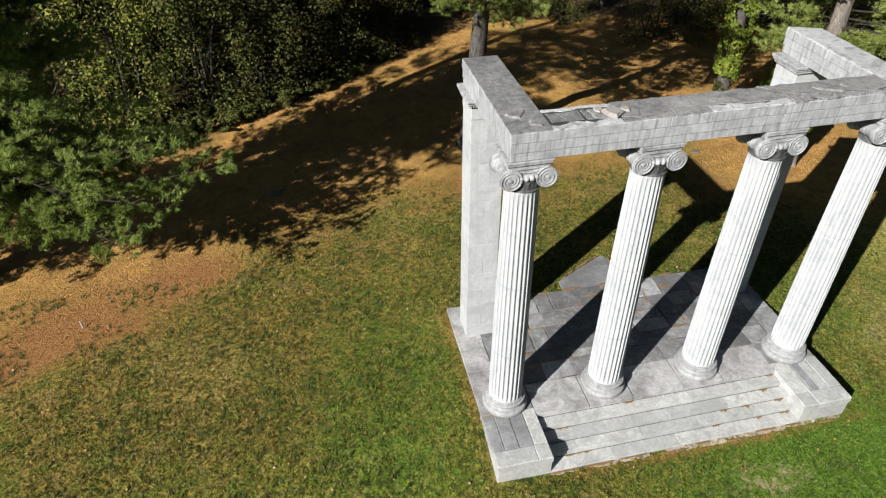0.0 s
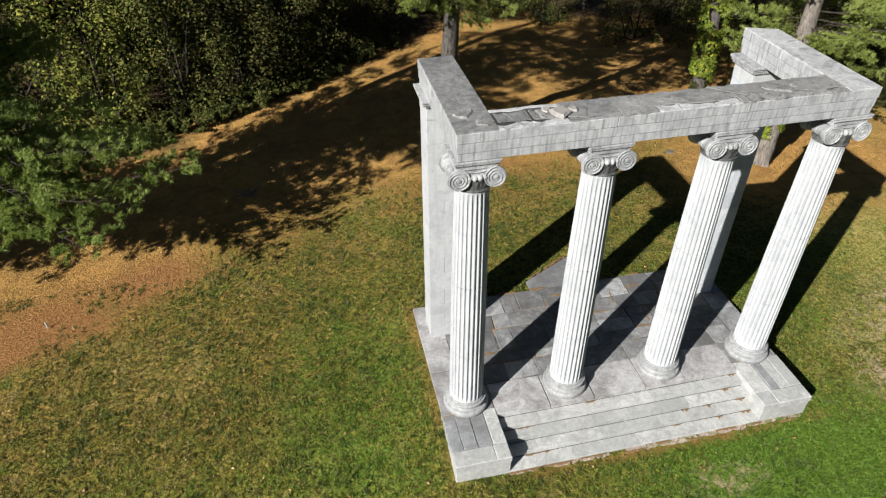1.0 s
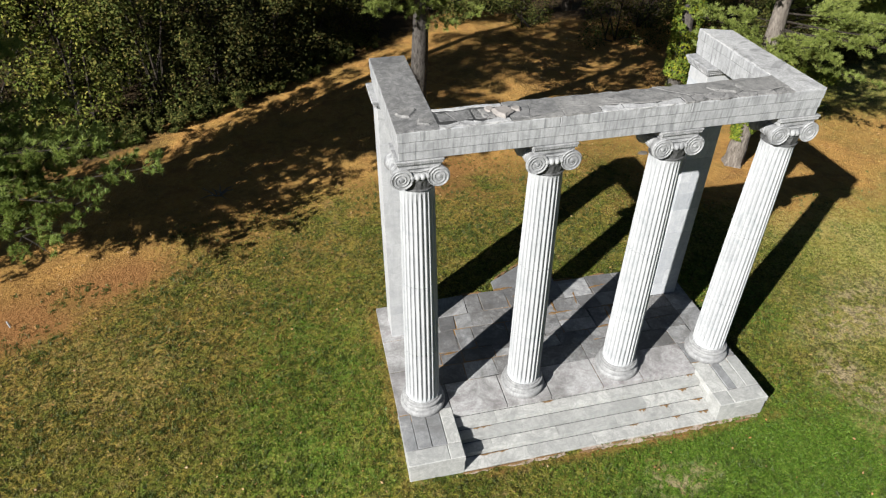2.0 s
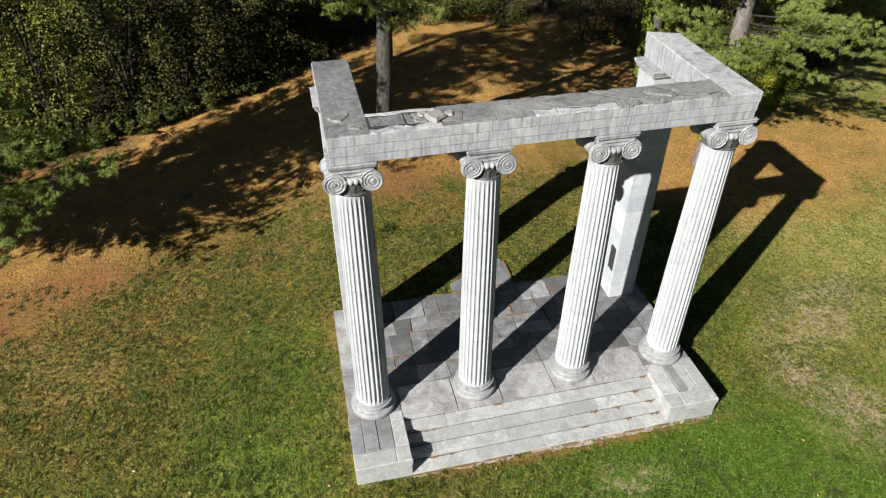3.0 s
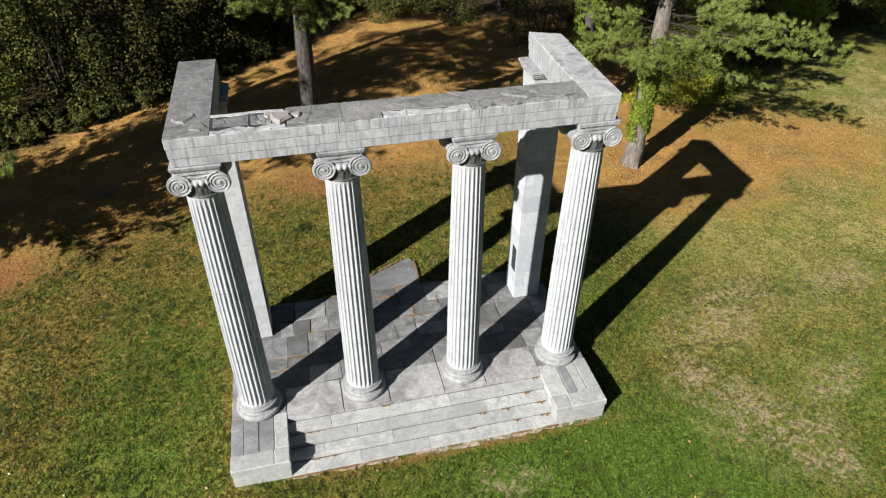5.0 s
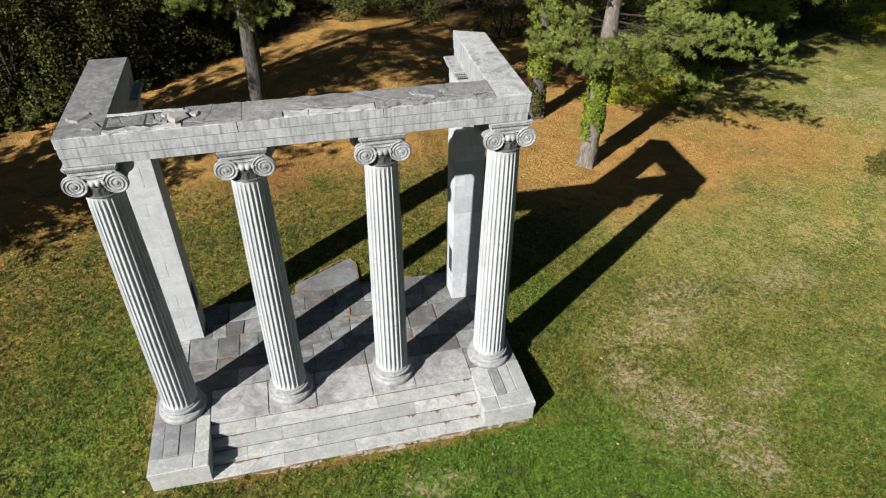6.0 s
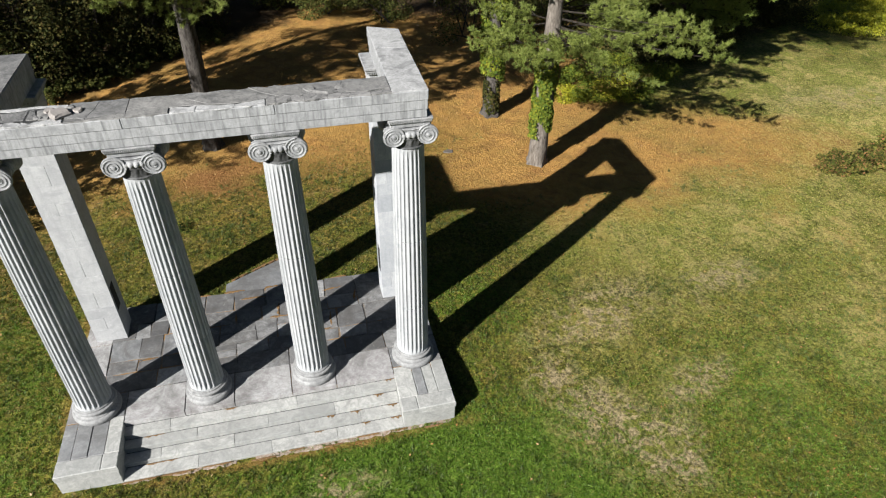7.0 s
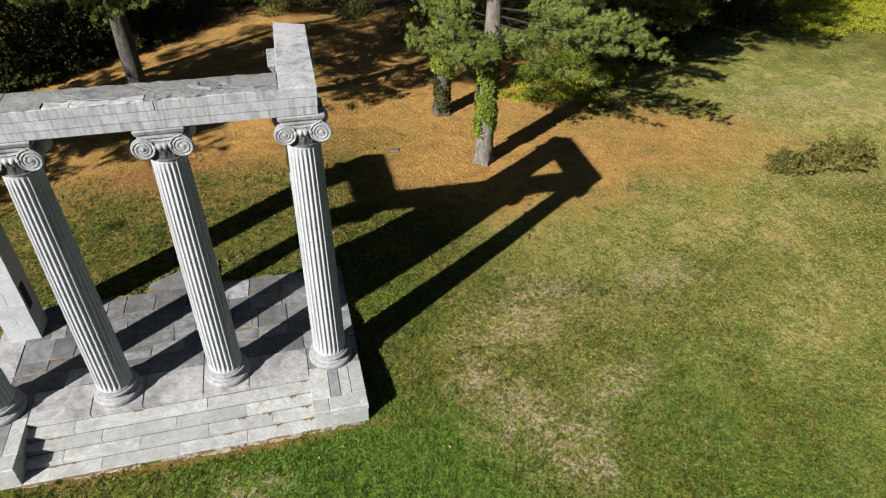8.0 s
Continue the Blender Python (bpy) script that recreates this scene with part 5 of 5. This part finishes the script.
# wood's edge behind the litter: tall sunlit shrubs, others shaded by leaf colour
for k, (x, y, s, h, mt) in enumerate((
        (-11.0, 20.9, 2.6, 3.6, LEAVES), (-8.0, 21.7, 2.6, 3.9, LEAVES_DULL), (-5.3, 22.9, 2.4, 3.2, LEAVES_SHADED), (-2.8, 24.5, 2.4, 2.8, LEAVES_SHADED), (-0.6, 26.4, 2.2, 2.4, LEAVES_SHADED), 
        (1.6, 29.0, 2.4, 2.2, LEAVES_SHADED), (-14.5, 21.5, 2.6, 3.8, LEAVES_SHADED), (-10.0, 25.6, 2.8, 4.6, LEAVES), (-6.4, 27.0, 2.8, 4.6, LEAVES_SHADED), (-2.6, 29.2, 2.8, 3.8, LEAVES_SHADED), (-13.6, 26.0, 2.8, 4.8, LEAVES))):
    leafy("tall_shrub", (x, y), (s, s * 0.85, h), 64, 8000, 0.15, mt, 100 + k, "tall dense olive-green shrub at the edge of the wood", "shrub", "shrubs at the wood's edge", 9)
# loose bushes that lean out of the wood over the litter
for k, (x, y, r) in enumerate(((-11.4, 18.5, 1.7), (-9.6, 19.2, 1.5), (-8.0, 20.0, 1.8), (-6.4, 20.9, 1.5), (-4.9, 21.8, 1.8), (-3.2, 22.9, 1.5), (-1.5, 24.3, 1.7), (0.3, 25.8, 1.5), (2.0, 27.4, 1.6))):
    bramble((x, y), 1.2, r, 42, 250 + k, "loose olive-brown bush leaning out over the litter", LEAVES_DULL, "edge_bush", "bushes at the wood's edge")
# growth in the shade behind, that shade also put into the leaf colours
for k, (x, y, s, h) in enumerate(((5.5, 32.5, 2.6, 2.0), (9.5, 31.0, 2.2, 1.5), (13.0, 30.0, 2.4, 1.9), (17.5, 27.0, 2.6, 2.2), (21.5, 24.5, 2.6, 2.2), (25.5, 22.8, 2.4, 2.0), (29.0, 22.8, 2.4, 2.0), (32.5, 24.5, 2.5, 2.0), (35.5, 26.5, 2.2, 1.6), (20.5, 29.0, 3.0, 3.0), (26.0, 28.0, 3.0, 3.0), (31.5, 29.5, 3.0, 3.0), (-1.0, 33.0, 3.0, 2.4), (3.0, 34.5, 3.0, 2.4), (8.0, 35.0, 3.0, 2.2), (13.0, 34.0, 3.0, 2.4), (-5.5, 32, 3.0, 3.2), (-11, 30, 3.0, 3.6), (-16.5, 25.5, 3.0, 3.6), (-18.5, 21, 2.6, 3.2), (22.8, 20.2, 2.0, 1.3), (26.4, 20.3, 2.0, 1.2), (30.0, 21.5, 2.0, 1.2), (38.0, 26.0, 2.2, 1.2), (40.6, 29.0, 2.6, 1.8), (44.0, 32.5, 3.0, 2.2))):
    leafy("undergrowth_shrub", (x, y), (s, s * 0.8, h), 20, 6500, 0.13, LEAVES_DULL if k < 6 else LEAVES_SHADED, 140 + k, "undergrowth shrub in the shade of the wood, leaf colour darkened for it", "shrub", "undergrowth", 6)
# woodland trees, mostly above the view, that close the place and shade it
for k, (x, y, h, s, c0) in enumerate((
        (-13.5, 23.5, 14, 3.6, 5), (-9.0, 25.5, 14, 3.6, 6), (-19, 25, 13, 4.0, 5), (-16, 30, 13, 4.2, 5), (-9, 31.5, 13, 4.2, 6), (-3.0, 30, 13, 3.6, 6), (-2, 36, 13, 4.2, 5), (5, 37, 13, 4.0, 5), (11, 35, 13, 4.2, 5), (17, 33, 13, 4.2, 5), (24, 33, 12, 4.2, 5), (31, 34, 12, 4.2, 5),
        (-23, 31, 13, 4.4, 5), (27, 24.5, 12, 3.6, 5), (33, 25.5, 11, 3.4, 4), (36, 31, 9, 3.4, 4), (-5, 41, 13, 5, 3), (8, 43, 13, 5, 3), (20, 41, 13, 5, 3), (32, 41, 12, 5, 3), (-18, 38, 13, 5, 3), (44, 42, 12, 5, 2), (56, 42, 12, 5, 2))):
    leafy("woodland_tree", (x, y), (s, s, (h - c0 * 0.5) / 2), 46, 7000, 0.26, LEAVES_SHADED, 170 + k, "tall broad-leaved tree of the wood, leaf colour darkened for shade", "tree", "trees of the wood", 9, 0.1, c0)
# yellow growth under and beyond the ivied pine
for k, (x, y, s, h) in enumerate(((19.9, 17.6, 1.1, 0.25), (21.0, 17.2, 1.2, 0.32), (22.3, 17.2, 1.2, 0.55), (23.6, 17.4, 1.2, 0.75), (25.0, 18.0, 1.2, 0.6), (20.9, 19.0, 1.1, 0.45), (22.2, 19.3, 1.2, 0.7), (23.6, 19.4, 1.2, 0.75))):
    leafy("weed_clump", (x, y), (s, s * 0.7, h), 18, 2600, 0.085, YELLOW if k in (0, 2) else IVY, 200 + k, "yellow-green weed clump under the pine", "weeds", "weeds under the pine", 4, 0.02)
bramble((31.3, 8.75), 0.8, 2.3, 75, 222, "spreading shrub with dark green and reddish-brown leaves on the lawn")
bramble((29.0, 8.85), 1.0, 1.25, 65, 223, "low spreading shrub with yellowing green leaves on the lawn")
leafy("weed", (2.1, 9.45), (0.5, 0.42, 0.14), 9, 150, 0.09, IVY_DARK, 230, "small green weed in the lawn behind the terrace", "weed", "", 3, 0.01)
for k, (x, y, s) in enumerate(((43.6, 25.3, 3.6), (48.5, 25.0, 4.5), (48.5, 30.0, 4.6), (51, 31, 5.0), (54, 25.5, 4.0))):
    leafy("meadow_growth", (x, y), (s, s * 0.75, 0.42), 60, 14000, 0.11, YELLOW, 240 + k, "waist-high yellow-green meadow growth in full sun", "meadow", "", 0, 0.02, kind="stuff")


def fallen_branch():
    rng = random.Random(14)
    g = Geo()
    for k in range(9):
        a, L = rng.uniform(0, 6.28), rng.uniform(0.3, 0.8)
        z = lie(-4.9, 13.5)
        p = (-4.9 + rng.uniform(-0.15, 0.15), 13.5 + rng.uniform(-0.12, 0.12), z + 0.03)
        q = (p[0] + L * math.cos(a), p[1] + L * math.sin(a), z + rng.uniform(0.03, 0.25))
        g.tube([p, ((p[0] + q[0]) / 2, (p[1] + q[1]) / 2 + 0.04, (p[2] + q[2]) / 2 + 0.04), q], [0.028, 0.02, 0.008], 5)
    ob = new("fallen_branch", g.mesh("fallen_branch", BARK, 0))
    tagged(ob, "bleached broken branch lying on shaded pine litter", "branch")


def flat_stone():
    vs, fs = lump(0.24, random.Random(2), 0.22)
    ob = new("flat_stone", mesh_from("flat_stone", vs, fs, DULL_STONE))
    ob.location = (12.7, 13.35, lie(12.7, 13.35) - 0.01)
    tagged(ob, "flat grey stone set in the orange needle litter", "stone")


def peg():
    z = lie(-10.75, 7.65)
    g = Geo().tube([(-10.75, 7.65, z - 0.05), (-10.76, 7.65, z + 0.16), (-10.78, 7.66, z + 0.24)], [0.03, 0.028, 0.02], 8)
    tagged(new("ground_peg", g.mesh("ground_peg", CAP_PALE, 0)), "short pale wooden peg stuck in bare dirt", "peg")


fallen_branch()
flat_stone()
peg()


# ---- grass blades and fallen leaves ----
def scatter(n, x0, y0, x1, y1, rng):
    return rng.uniform(x0, x1, n), rng.uniform(y0, y1, n)


def off_stone(x, y):
    on = (x > -0.03) & (x < WIDTH + 0.03) & (y > -0.03) & (y < BACK + 0.03)
    return ~(on | ((x > 3.7) & (x < 5.75) & (y > 5) & (y < 7.0) & (y < 6.05 + 0.547 * (x - 3.75))))


def lawn_cover():
    rng = np.random.default_rng(50)
    x, y = scatter(250000, -15, -6, 36, 15, rng)
    near = (np.abs(x - 4) < 15) | (rng.random(len(x)) < 0.3)
    x, y = x[near & off_stone(x, y)], y[near & off_stone(x, y)]
    zn = zones(x, y)
    bare = np.maximum(np.maximum(zn["litter"] * 0.85, zn["dirt"]), np.maximum(zn["humus_shade"], zn["straw"] * 0.55))
    keep = rng.random(len(x)) > bare * 1.55
    x, y = x[keep], y[keep]
    green = zones(x, y)["lush"] > rng.uniform(0.25, 0.65, len(x))
    pale = ~green & (zones(x, y)["dry"] > rng.uniform(0.22, 0.6, len(x)))
    # coarse tufts, taller and darker
    tx, ty = scatter(15000, -15, -6, 26, 12, rng)
    ok = off_stone(tx, ty)
    zt = zones(tx, ty)
    ok &= rng.random(len(tx)) > np.maximum(np.maximum(zt["litter"] * (ty > 9.2), zt["straw"]), np.maximum(zt["dry"] * 0.9, zt["humus_shade"])) * 1.3
    ok &= (np.sin(tx * 1.9 + 1.3 * np.sin(ty * 1.1)) + np.sin(ty * 2.3 + 1.1 * np.sin(tx * 0.7)) + rng.normal(0, 0.6, len(tx))) > 0.3
    tx, ty = tx[ok], ty[ok]
    own = np.repeat(np.arange(len(tx)), 12)
    gx, gy = tx[own] + rng.normal(0, 0.045, len(own)), ty[own] + rng.normal(0, 0.045, len(own))
    c = np.stack([gx, gy, height(gx, gy) - 0.004], 1)
    d = unit(np.stack([rng.normal(0, 0.6, len(own)), rng.normal(0, 0.6, len(own)), np.ones(len(own))], 1))
    side = unit(np.cross(d, rng.normal(0, 1, d.shape))) * 0.012
    v = np.stack([c - side, c + side, c + d * (0.11 * rng.uniform(0.6, 1.3, (len(own), 1)))], 1).reshape(-1, 3)
    tagged(new("grass_tufts", np_mesh("grass_tufts", v, 3, TUFTS)), "coarse dark green tufts in the lawn", "grass", kind="stuff")
    for sel, mt, lab, hgt in ((~green & ~pale, BLADES, "short olive grass blades with brown ones", 0.055), (pale, BLADES_DRY, "short sun-bleached grass blades", 0.04), (green, BLADES_LUSH, "short lush green grass blades", 0.065)):
        px, py = x[sel], y[sel]
        own = np.repeat(np.arange(len(px)), 5)
        gx, gy = px[own] + rng.normal(0, 0.026, len(own)), py[own] + rng.normal(0, 0.026, len(own))
        c = np.stack([gx, gy, height(gx, gy) - 0.004], 1)
        tall = (hgt * (0.6 + 0.9 * rng.random(len(px)) ** 2))[own][:, None]
        d = unit(np.stack([rng.normal(0, 0.7, len(own)), rng.normal(0, 0.7, len(own)), np.ones(len(own))], 1))
        side = unit(np.cross(d, rng.normal(0, 1, d.shape))) * 0.013
        v = np.stack([c - side, c + side, c + d * tall], 1).reshape(-1, 3)
        tagged(new("grass", np_mesh("grass", v, 3, mt)), lab, "grass", kind="stuff")
    x, y = scatter(26000, -15, -5, 30, 26, rng)
    zn = zones(x, y)
    keep = off_stone(x, y) & (rng.random(len(x)) < (0.10 + 0.75 * zn["litter"] + 0.25 * (x < -2)) * (1 - zn["humus_shade"]))
    x, y = x[keep], y[keep]
    c = np.stack([x, y, height(x, y) + rng.uniform(0.02, 0.05, len(x))], 1)
    tagged(new("fallen_leaves", np_mesh("fallen_leaves", leaf_faces(c, np.tile([[0.0, 0.0, 1.0]], (len(x), 1)), rng, 0.07), 4, FALLEN)), "scattered orange and tan fallen leaves", "leaves", kind="stuff")


lawn_cover()
